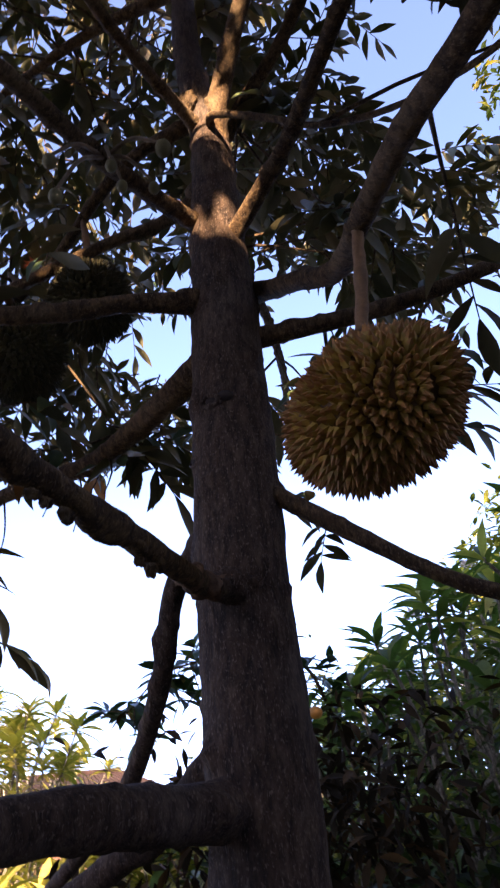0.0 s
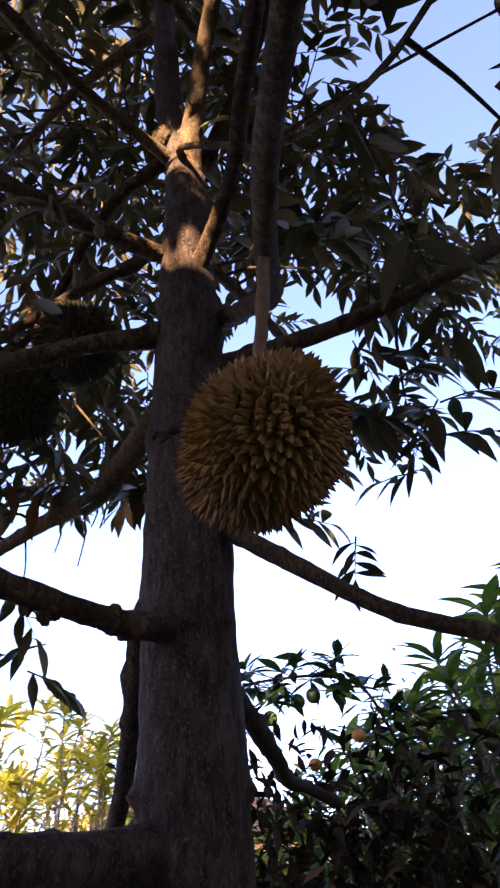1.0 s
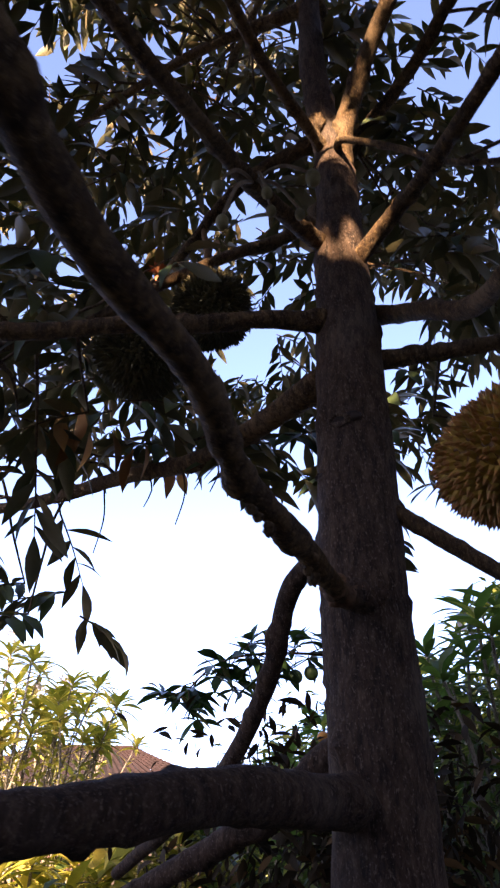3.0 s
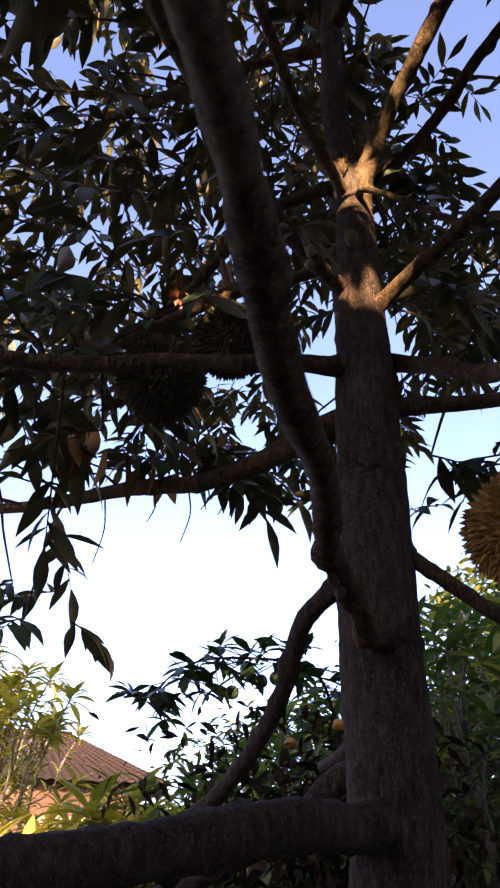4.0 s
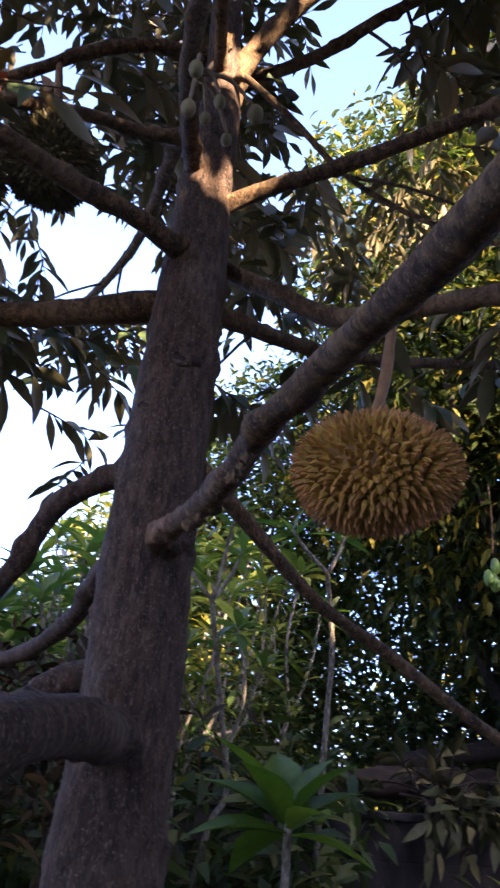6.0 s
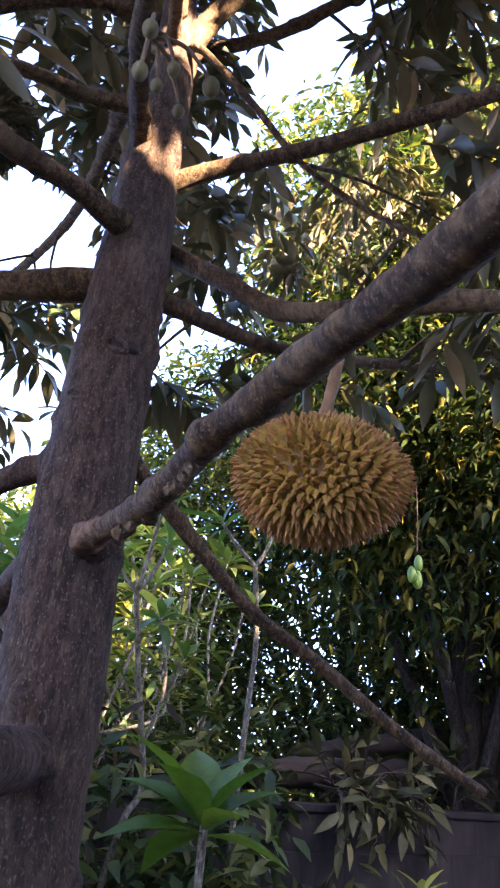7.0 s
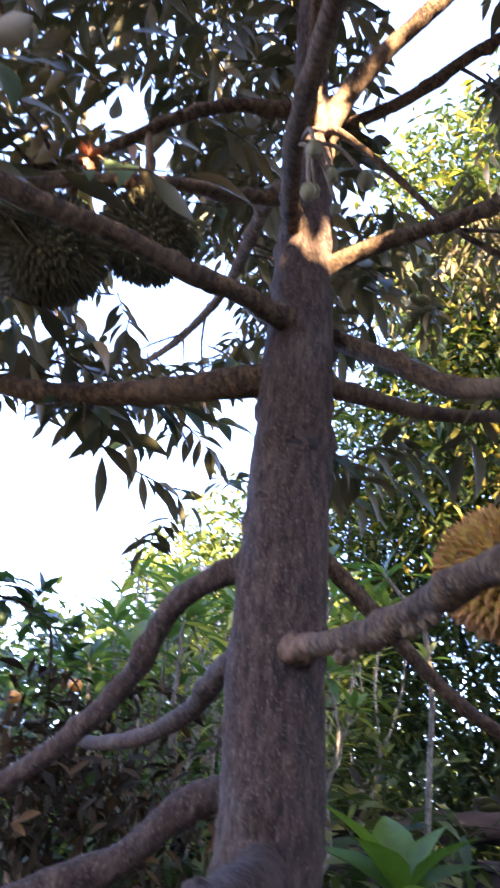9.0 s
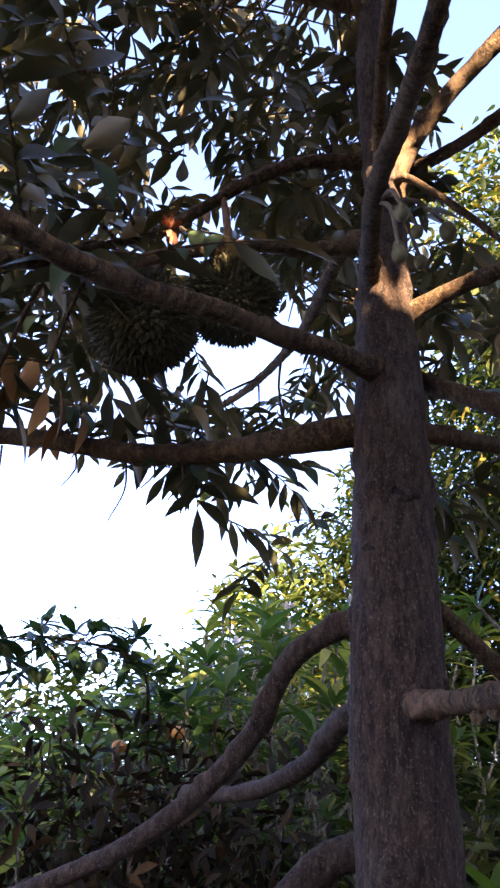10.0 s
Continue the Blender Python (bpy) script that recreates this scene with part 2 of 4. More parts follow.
class Heap:
    """Gathers many small meshes into one."""

    def __init__(self):
        self.v, self.f, self.i = [], [], []

    def add(self, data, m, shift=0):
        v, f, i = data
        o = len(self.v)
        self.v += [m @ Vector(p) for p in v]
        self.f += [tuple(a + o for a in q) for q in f]
        self.i += [k + shift for k in i] if i else [shift] * len(f)

    def link(self, name, mats, parent=None, label=""):
        return link_mesh(name, self.v, self.f, mats, self.i, parent, label)


def aim(p, d, roll=0.0, s=1.0):
    """A pose at p whose +y points along d and whose +z stays as high as it can."""
    d = Vector(d).normalized()
    x = d.cross(Vector((0, 0, 1)))
    x = x.normalized() if x.length > 1e-4 else Vector((1, 0, 0))
    z = x.cross(d)
    m = Matrix((x, d, z)).transposed().to_4x4()
    return Matrix.Translation(p) @ m @ Matrix.Rotation(roll, 4, "Y") @ Matrix.Scale(s, 4)


def ball_data(rx, ry, rz, rings=8, sides=12, rough=0.0):
    v, f = [(0, 0, -rz)], []
    for i in range(1, rings):
        t = math.pi * i / rings
        for k in range(sides):
            a = 2 * math.pi * k / sides
            p = Vector((rx * math.sin(t) * math.cos(a), ry * math.sin(t) * math.sin(a), -rz * math.cos(t)))
            v.append(tuple(p * (1 + rough * noise.noise(p * 30))))
    v.append((0, 0, rz))
    for k in range(sides):
        f.append((0, 1 + (k + 1) % sides, 1 + k))
        f.append((len(v) - 1, 1 + (rings - 2) * sides + k, 1 + (rings - 2) * sides + (k + 1) % sides))
    for i in range(rings - 2):
        for k in range(sides):
            a, b = 1 + i * sides + k, 1 + i * sides + (k + 1) % sides
            f.append((a, b, b + sides, a + sides))
    return v, f, None


# ---- ground and wall ----
v, f = [], []
N = 60
for i in range(N + 1):
    for j in range(N + 1):
        s, t = 2 * i / N - 1, 2 * j / N - 1
        x, y = 60 * s * abs(s) ** 1.5, 60 * t * abs(t) ** 1.5
        v.append((x, y, 0.06 * noise.noise(Vector((x, y, 0)) * 0.7)))
for i in range(N):
    for j in range(N):
        a = i * (N + 1) + j
        f.append((a, a + N + 1, a + N + 2, a + 1))
ground = tagged(link_mesh("ground", v, f, [SOIL]), "bare brown garden soil under the trees", "ground", kind="structure")

# unseen plain walls added behind the yard to block sun and bounce sky light
def plain_wall(name, a, b, high, thick, label):
    a, b = Vector((*a, 0)), Vector((*b, 0))
    d = (b - a).normalized()
    n = Vector((-d.y, d.x, 0)) * thick / 2
    bm = bmesh.new()
    low = [bm.verts.new(p + Vector((0, 0, -0.2))) for p in (a - n, b - n, b + n, a + n)]
    top = [bm.verts.new(p + Vector((0, 0, high))) for p in (a - n, b - n, b + n, a + n)]
    bm.faces.new(low[::-1])
    bm.faces.new(top)
    for k in range(4):
        bm.faces.new((low[k], low[(k + 1) % 4], top[(k + 1) % 4], top[k]))
    ob = part(name, bm, BOUNCE_PLASTER, None, label)
    return tagged(ob, label, "wall", kind="structure")


plain_wall("shade_wall", (-1.55, -4.2), (7.5, -4.2), 4.08, 0.2, "plain pale plaster wall, unseen, added to keep sun off the tree")
plain_wall("shade_wall_low", (-6.0, -4.2), (-1.56, -4.2), 3.3, 0.2, "lower plain pale plaster wall, unseen, added to let sun reach the left shrubs")
plain_wall("shade_wall_high", (1.75, -4.45), (9.0, -4.45), 5.6, 0.2, "taller plain pale plaster wall, unseen, added to shade the mango side")

# ---- durian tree ----
tree = thing("durian_tree", "durian tree with rough grey-brown bark and bronze-backed leaves", "tree")

TRUNK = [(0.0, -0.085, -0.1), (0, -0.08, 0.5), (0, -0.065, 1.2), (0, -0.052, 1.5), (-0.002, -0.043, 1.75), (-0.003, -0.033, 2.0), (0, -0.022, 2.25), (0.005, -0.011, 2.5), (0.003, -0.004, 2.72), (0.008, -0.002, 3.03), (-0.01, -0.015, 3.24),
         (-0.03, -0.02, 3.5), (-0.03, -0.02, 3.8), (-0.02, -0.04, 4.3), (0.0, -0.02, 5.2)]


def trunk_radius(u):
    z = -0.1 + 5.3 * u
    rows = ((-0.1, 0.16), (0.3, 0.115), (1.2, 0.092), (1.5, 0.084), (1.75, 0.0815), (2.0, 0.0805), (2.25, 0.0770), (2.5, 0.0715), (2.72, 0.0630), (3.0, 0.055), (3.1, 0.046), (4.0, 0.033), (5.2, 0.012))
    for (a, ra), (b, rb) in zip(rows, rows[1:]):
        if z <= b:
            return ra + (rb - ra) * (z - a) / (b - a)
    return rows[-1][1]


v, f = tube_data(TRUNK, lambda u: 0.97 * trunk_radius(u), 40, 0.014, 0.08, 7.0, 0.35, 1.0)
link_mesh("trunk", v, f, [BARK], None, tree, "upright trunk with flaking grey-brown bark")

# each limb: control points, radius at the root and at the end
BOUGHS = [
    ([(0.004, -0.02, 1.868), (-0.012, -0.10, 1.860), (-0.029, -0.167, 1.851), (-0.046, -0.426, 1.833), (-0.074, -0.619, 1.837), (-0.071, -0.765, 1.851), (-0.091, -0.952, 1.842), (-0.105, -1.135, 1.894), (-0.139, -1.327, 1.945),
      (-0.17, -1.6, 2.07), (-0.22, -2.0, 2.35)], 0.0165, 0.012),
    ([(0.0, 0.0, 2.68), (0.033, -0.019, 2.697), (0.128, -0.096, 2.742), (0.211, -0.198, 2.746), (0.28, -0.321, 2.727), (0.356, -0.447, 2.722), (0.435, -0.574, 2.722), (0.62, -0.85, 2.77), (0.95, -1.3, 2.92)], 0.018, 0.010),
    ([(0.0, 0.03, 2.60), (0.075, 0.022, 2.566), (0.17, -0.079, 2.474), (0.245, -0.187, 2.37), (0.297, -0.348, 2.303), (0.362, -0.521, 2.251), (0.444, -0.687, 2.194), (0.6, -1.0, 2.19), (0.85, -1.45, 2.3)], 0.020, 0.012),
    ([(0.0, 0.0, 2.42), (0.088, 0.0, 2.421), (0.34, 0.036, 2.454), (0.585, 0.075, 2.534), (0.826, 0.104, 2.634), (1.073, 0.123, 2.722), (1.324, 0.138, 2.804), (1.8, 0.16, 2.95)], 0.018, 0.010),
    ([(0.02, -0.02, 2.07), (0.07, -0.047, 2.034), (0.188, -0.053, 1.937), (0.322, -0.059, 1.833), (0.475, -0.077, 1.757), (0.627, -0.097, 1.672), (0.82, -0.13, 1.58)], 0.0145, 0.010),
    ([(0.0, -0.01, 2.52), (-0.034, -0.04, 2.511), (-0.148, -0.117, 2.483), (-0.276, -0.187, 2.438), (-0.41, -0.269, 2.395), (-0.556, -0.352, 2.338), (-0.698, -0.464, 2.293), (-0.95, -0.65, 2.28), (-1.3, -0.9, 2.36)], 0.020, 0.010),
    ([(-0.003, 0.03, 2.95), (-0.144, 0.06, 2.918), (-0.278, 0.032, 2.861), (-0.397, -0.01, 2.775), (-0.506, -0.06, 2.674), (-0.613, -0.107, 2.568), (-0.85, -0.2, 2.44)], 0.018, 0.011),
    ([(0.0, 0.0, 3.23), (-0.041, 0.018, 3.221), (-0.194, 0.022, 3.169), (-0.326, 0.056, 3.089), (-0.439, 0.104, 2.996), (-0.563, 0.144, 2.905), (-0.85, 0.2, 2.78)], 0.020, 0.010),
    ([(0.0, 0.0, 2.42), (-0.065, 0.043, 2.414), (-0.283, 0.19, 2.397), (-0.478, 0.339, 2.422), (-0.709, 0.455, 2.475), (-0.966, 0.558, 2.494), (-1.234, 0.642, 2.515), (-1.8, 0.8, 2.6)], 0.029, 0.014),
    ([(-0.03, 0.0, 2.93), (-0.06, 0.1, 2.98), (-0.012, 0.655, 3.115), (-0.045, 1.274, 3.287), (-0.128, 1.882, 3.487)], 0.018, 0.014),
    ([(0.0, 0.0, 2.02), (-0.076, 0.017, 2.003), (-0.157, 0.068, 1.941), (-0.204, 0.124, 1.82), (-0.271, 0.21, 1.723), (-0.354, 0.305, 1.645), (-0.459, 0.393, 1.579), (-0.7, 0.6, 1.46)], 0.021, 0.015),
    ([(0.0, -0.03, 1.881), (-0.038, 0.119, 1.857), (-0.042, 0.289, 1.797), (-0.08, 0.515, 1.751), (-0.138, 0.739, 1.736), (-0.169, 0.959, 1.745), (-0.146, 1.179, 1.715)], 0.022, 0.014),
    ([(0.0, 0.02, 1.67), (-0.098, 0.037, 1.639), (-0.182, 0.053, 1.563), (-0.238, 0.063, 1.537), (-0.5, 0.12, 1.42)], 0.026, 0.018),
    ([(0.012, -0.004, 1.569), (-0.067, -0.18, 1.562), (-0.161, -0.348, 1.559), (-0.271, -0.502, 1.532), (-0.39, -0.64, 1.51), (-0.58, -0.79, 1.48), (-1.0, -1.05, 1.42)], 0.034, 0.028),
    ([(-0.01, 0.02, 2.785), (-0.081, -0.12, 2.75), (-0.151, -0.302, 2.702), (-0.195, -0.495, 2.641), (-0.238, -0.69, 2.578), (-0.30, -0.95, 2.58), (-0.35, -1.3, 2.75)], 0.020, 0.011),
    ([(0.01, -0.002, 3.0), (0.025, -0.008, 3.08), (0.034, -0.022, 3.16), (0.07, -0.054, 3.263), (0.122, -0.11, 3.36), (0.189, -0.18, 3.447), (0.257, -0.26, 3.53), (0.5, -0.5, 3.85), (0.75, -0.75, 4.2)], 0.028, 0.014),
    ([(-0.007, -0.01, 3.124), (-0.114, -0.265, 3.146), (-0.189, -0.527, 3.183), (-0.3, -0.95, 3.3)], 0.016, 0.010),
    ([(-0.005, 0.02, 3.08), (0.04, 0.05, 3.18), (0.1, 0.02, 3.242), (0.248, -0.073, 3.339), (0.377, -0.194, 3.444), (0.523, -0.314, 3.542), (0.85, -0.6, 3.75)], 0.021, 0.010),
    ([(0.02, -0.03, 3.10), (0.04, -0.085, 3.072), (0.161, -0.139, 2.926), (0.275, -0.186, 2.776), (0.404, -0.269, 2.648), (0.527, -0.381, 2.544), (0.62, -0.48, 2.50)], 0.009, 0.005),
]
for k, (ctrl, r0, r1) in enumerate(BOUGHS):
    # limbs 10 to 13 take the darker trunk bark, so shade sits in their colour
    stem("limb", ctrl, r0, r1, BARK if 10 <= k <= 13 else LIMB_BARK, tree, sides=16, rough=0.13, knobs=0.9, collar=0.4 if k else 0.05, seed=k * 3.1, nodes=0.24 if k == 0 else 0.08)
# upper limbs that carry the crown
UPPER = []
for k in range(15):
    a = 2.4 * k + 0.5
    z = 3.75 + 0.1 * k
    n = 1.9 - 0.06 * k
    out = Vector((math.cos(a), math.sin(a), 0))
    root = Vector((-0.02, -0.03, z))
    ctrl = [root, root + out * 0.25 * n + Vector((0, 0, 0.10)), root + out * 0.62 * n + Vector((0.05, 0.04, 0.16)), root + out * n + Vector((0, 0, 0.12))]
    if out.x > 0.25 and out.y > -0.5:
        continue
    UPPER.append(ctrl)
    stem("limb", ctrl, 0.022 - 0.0006 * k, 0.007, LIMB_BARK, tree, sides=10, step=0.03, rough=0.12, collar=0.4, seed=40 + k)

# broken stub at the foot of the front limb, and a burr where the stem forks
def stub_radius(u):
    return 0.0185 - 0.003 * u - 0.010 * max(0.0, u - 0.75)


v, f = tube_data([(0.010, -0.094, 1.868), (-0.008, -0.118, 1.862), (-0.024, -0.150, 1.854), (-0.032, -0.200, 1.848), (-0.039, -0.270, 1.842)], stub_radius, 24, 0.003, 0.5, 60, 0.8, 5.0)
link_mesh("stub", v, f, [CUT_WOOD], None, tree, "flaking tan bark at the foot of a limb")
v, f = tube_data([(0.010, -0.080, 1.866), (0.0, -0.105, 1.863), (-0.012, -0.128, 1.859), (-0.024, -0.155, 1.854)], lambda u: 0.017 + 0.032 * (1 - u) ** 2, 28, 0.003, 0.55, 45, 0.9, 8.0)
link_mesh("collar", v, f, [BARK], None, tree, "rough swollen bark where a limb leaves the trunk")
v, f, i = ball_data(0.016, 0.013, 0.012, 10, 14, 0.9)
for x, y, z, s in ((0.014, -0.114, 1.853, 0.6),):
    ob = link_mesh("bark_scale", [Vector(p) * s for p in v], f, [CUT_WOOD], None, tree)
    ob.location, ob.rotation_euler = (x, y, z), (s * 4, s * 7, 0)
# old knot holes: a raised bark rim, a dark disc imitating the shaded hollow
for x, z, s in ((-0.020, 2.222, 1.0), (-0.064, 2.117, 0.75), (-0.017, 2.103, 0.45)):
    y = -0.112 + 0.04 * z - math.sqrt((0.0805 - 0.014 * (z - 2.0)) ** 2 - x * x) + 0.003
    ring = [(0.017 * s * math.cos(t * 0.7), 0.0, 0.011 * s * math.sin(t * 0.7)) for t in range(10)]
    v, f = tube_data(ring, lambda u: 0.0055 * s, 10, 0.003, 0.7, 60, 0.8, z)
    rim = link_mesh("knot", v, f, [BARK], None, tree)
    v, f, i = ball_data(0.014 * s, 0.004, 0.009 * s, 8, 12, 0.5)
    core = link_mesh("knot_hollow", v, f, [RUST_WOOD], None, tree)
    for ob in (rim, core):
        ob.location, ob.rotation_euler = (x, y, z), (0, 0.2, math.atan2(y, x) + math.pi / 2)
v, f, i = ball_data(0.026, 0.020, 0.038, 26, 32)
v = [Vector(p) * (1 + 0.28 * noise.noise(Vector(p) * 75) + 0.16 * noise.noise(Vector(p) * 190)) for p in v]
knob = link_mesh("knob", v, f, [LIMB_BARK], None, tree, "broken orange-brown stub of an old limb")
knob.location = (-0.028, -0.058, 3.20)
v, f, i = ball_data(0.016, 0.010, 0.012, 8, 12, 0.5)
knob = link_mesh("knob", v, f, [RUST_WOOD], None, tree, "dark bark knot")
knob.location = (0.004, -0.096, 2.226)

# torn bark under the front limb
r = random.Random(3)
for k in range(6):
    u = 0.10 + 0.13 * k / 6 + r.uniform(-0.01, 0.01)
    line = curve_points(BOUGHS[0][0], 0.02)
    p = line[int(u * (len(line) - 1))]
    s = r.uniform(0.5, 1.0)
    v, f, i = ball_data(0.011 * s, 0.022 * s, 0.008 * s, 8, 10, 1.0)
    ob = link_mesh("bark_scale", v, f, [LIMB_BARK], None, tree)
    ob.location = p + Vector((r.uniform(-0.010, 0.010), 0, -0.0115 + r.uniform(-0.002, 0.001)))
    ob.rotation_euler = (r.uniform(-0.5, 0.5), r.uniform(-0.5, 0.5), r.uniform(-0.5, 0.5))
for u, s in ((0.155, 0.8), (0.168, 0.6), (0.235, 0.7), (0.25, 0.55), (0.262, 0.6)):
    line = curve_points(BOUGHS[0][0], 0.01)
    v, f, i = ball_data(0.010 * s, 0.016 * s, 0.013 * s, 16, 18)
    v = [Vector(p) * (1 + 0.5 * noise.noise(Vector(p) * 130 + Vector((u * 50, 0, 0))) + 0.35 * noise.noise(Vector(p) * 320)) for p in v]
    link_mesh("bark_scale", v, f, [LIMB_BARK], None, tree).location = line[int(u * (len(line) - 1))] + Vector((-0.004, 0, -0.018))
# thin bare twigs hang under the left limb
for x, y, z, n in ((-0.50, 0.345, 2.41, 0.16), (-0.62, 0.40, 2.43, 0.09), (-0.80, 0.48, 2.45, 0.20), (-0.38, 0.26, 2.39, 0.10), (-0.44, 0.31, 2.40, 0.07)):
    stem("twig", [(x, y, z), (x + 0.01, y, z - 0.5 * n), (x - 0.015, y + 0.01, z - n)], 0.0032, 0.0015, LIMB_BARK, tree, sides=6, step=0.02)

# ---- the crown's leaves ----
LEAVES = [leaf_data(0.116 + 0.016 * (k % 3), 0.037 + 0.005 * (k % 2), 0.25 + 0.1 * (k % 2), 0.15 + 0.15 * (k % 4), 0.10 * (k % 3 - 1)) for k in range(8)]
# open spots: a point, a way, the radius there and how fast it widens
OPEN = [((0.02, -0.07, 2.72), SUN, 0.055, 0.01), ((0.035, -0.06, 2.765), SUN, 0.065, 0.01), ((0.05, -0.05, 2.83), SUN, 0.05, 0.01), ((0.03, -0.03, 3.10), SUN, 0.075, 0.01), ((0.06, -0.06, 3.22), SUN, 0.10, 0.01), ((0.10, -0.09, 3.33), SUN, 0.05, 0.01), ((0.15, -0.14, 3.40), SUN, 0.05, 0.01), ((0.19, -0.18, 3.45), SUN, 0.05, 0.01), ((0.23, -0.23, 3.50), SUN, 0.05, 0.01),
        ((0.28, -0.28, 3.56), SUN, 0.05, 0.01), ((-0.025, -0.09, 3.22), SUN, 0.08, 0.01), ((-0.385, 0.07, 2.95), SUN, 0.07, 0.01), ((-0.5, 0.06, 2.87), SUN, 0.06, 0.01)]


def open_line(eye, way, half):
    OPEN.append((eye, Vector(way).normalized(), 0.0, math.tan(radians(half))))


open_line((0.24, -1.14, 1.51), (-0.248, 0.729, 0.638), 2.2)
open_line((0.22, -1.15, 1.49), (-0.228, 0.740, 0.633), 2.2)
open_line((-0.04, -1.37, 1.53), (-0.030, 0.823, 0.568), 1.8)
open_line((-0.32, -1.18, 1.52), (0.060, 0.772, 0.633), 3)
open_line((-0.32, -1.05, 1.60), (0.097, 0.763, 0.639), 3)
open_line((-0.43, -1.08, 1.66), (0.145, 0.791, 0.594), 3)
open_line((-0.50, -1.10, 1.68), (0.143, 0.794, 0.591), 3)
open_line((0.24, -1.14, 1.51), (0.190, 0.564, 0.803), 4.5)
open_line((0.49, -1.0, 1.52), (0.105, 0.547, 0.830), 3.5)
open_line((0.49, -1.0, 1.52), (0.074, 0.578, 0.813), 3.0)
open_line((-0.32, -1.18, 1.52), (0.323, 0.504, 0.801), 3.5)
open_line((-0.32, -1.05, 1.60), (0.321, 0.469, 0.823), 3.5)
open_line((-0.43, -1.08, 1.66), (0.333, 0.452, 0.828), 3)
open_line((-0.04, -1.37, 1.53), (-0.308, 0.461, 0.832), 1.5)
open_line((0.24, -1.14, 1.51), (-0.076, 0.751, 0.656), 1.8)
open_line((0.24, -1.14, 1.51), (-0.401, 0.844, 0.355), 7)
open_line((-0.04, -1.37, 1.53), (-0.255, 0.906, 0.337), 8)


def is_open(p):
    for a, w, r, grow in OPEN:
        d = p - Vector(a)
        t = d.dot(w)
        if t > 0.02 and (d - w * t).length < r + grow * t:
            return True
    return False


DRY = [(-0.77, 0.96, 2.78), (-0.74, 0.93, 2.77), (-0.65, 0.34, 2.49), (-0.62, 0.35, 2.51), (-0.76, 0.12, 2.50), (-0.76, 0.19, 2.48), (-0.67, 0.23, 2.49), (-0.82, 0.31, 2.60), (-0.90, 0.32, 2.57), (-0.73, 0.16, 2.53), (-0.69, 0.15, 2.44), (-0.43, 0.31, 3.24)]
leaf_spots = []
twigs = Heap()


def yard_gap(q):
    """Distance from the clear strip of the yard under the crown."""
    a, b = Vector((-0.5, -1.1, 1.65)), Vector((0.3, -1.15, 1.5))
    u = max(0.0, min(1.0, (q - a).dot(b - a) / (b - a).length_squared))
    return (q - a.lerp(b, u)).length


def before_fruit(q):
    """Leaves keep clear of the yard side of the two hanging fruits."""
    for fruit in (Vector((-0.53, 0.05, 2.56)), Vector((-0.355, 0.045, 2.67))):
        for side in (Vector((-0.48, -1.1, 1.67)), Vector((-0.35, -1.1, 1.62))):
            d = side - fruit
            u = (q - fruit).dot(d) / d.length_squared
            if 0.03 < u < 1 and (q - fruit - d * u).length < 0.13:
                return True
    return False


def spray(p, way, length, count, scale=1.0):
    """A leafy twig from p: leaves stand in two rows and hang."""
    way = Vector(way).normalized()
    end = p + way * length + Vector((0, 0, -0.12 * length))
    if is_open(p) or is_open(end) or is_open((p + end) / 2):
        return
    mid = (p + end) / 2 + Vector((0, 0, 0.05 * length))
    v, f = tube_data([p, mid, end], lambda u: 0.0035 - 0.0022 * u, 5, 0.05)
    twigs.add((v, f, None), Matrix())
    line = curve_points([p, mid, end], length / max(count, 2) / 1.6)
    side = way.cross(Vector((0, 0, 1)))
    side = side.normalized() if side.length > 0.01 else Vector((1, 0, 0))
    for k in range(count):
        q = line[min(len(line) - 1, int((0.15 + 0.85 * k / max(1, count - 1)) * (len(line) - 1)))]
        s = 1 if k % 2 else -1
        d = way * rng.uniform(0.25, 0.8) + side * s * rng.uniform(0.4, 0.95) + Vector((0, 0, -rng.uniform(-0.25, 0.75)))
        if k == count - 1:
            d = way + Vector((0, 0, -0.5))
        if yard_gap(q) < 1.0 or before_fruit(q):
            continue
        leaf_spots.append((q, rng.randrange(8), aim(q, d, rng.uniform(-0.6, 0.6), scale * rng.uniform(0.75, 1.15))))


def on_line(ctrl, u):
    pts = curve_points(ctrl, 0.05)
    k = u * (len(pts) - 1)
    a = int(min(k, len(pts) - 2))
    return pts[a].lerp(pts[a + 1], k - a), (pts[a + 1] - pts[a]).normalized()


def dress(ctrl, start, count, reach=0.3):
    """Side twigs and sprays along the outer stretch of a limb."""
    for k in range(count):
        u = start + (1 - start) * (k + rng.random()) / count
        p, d = on_line(ctrl, u)
        a = rng.uniform(0, 6.28)
        w = (d * rng.uniform(0.1, 0.8) + Vector((math.cos(a), math.sin(a), rng.uniform(-0.6, 0.7))) * 0.9).normalized()
        r = rng.uniform(0.05, reach)
        q = p + w * r
        if is_open(q) or is_open(q + w * 0.2):
            continue
        v, f = tube_data([p, p + w * r * 0.5 + Vector((0, 0, 0.02)), q], lambda u: 0.006 - 0.003 * u, 5, 0.06)
        twigs.add((v, f, None), Matrix())
        spray(q, w, rng.uniform(0.16, 0.28), rng.randint(6, 10))


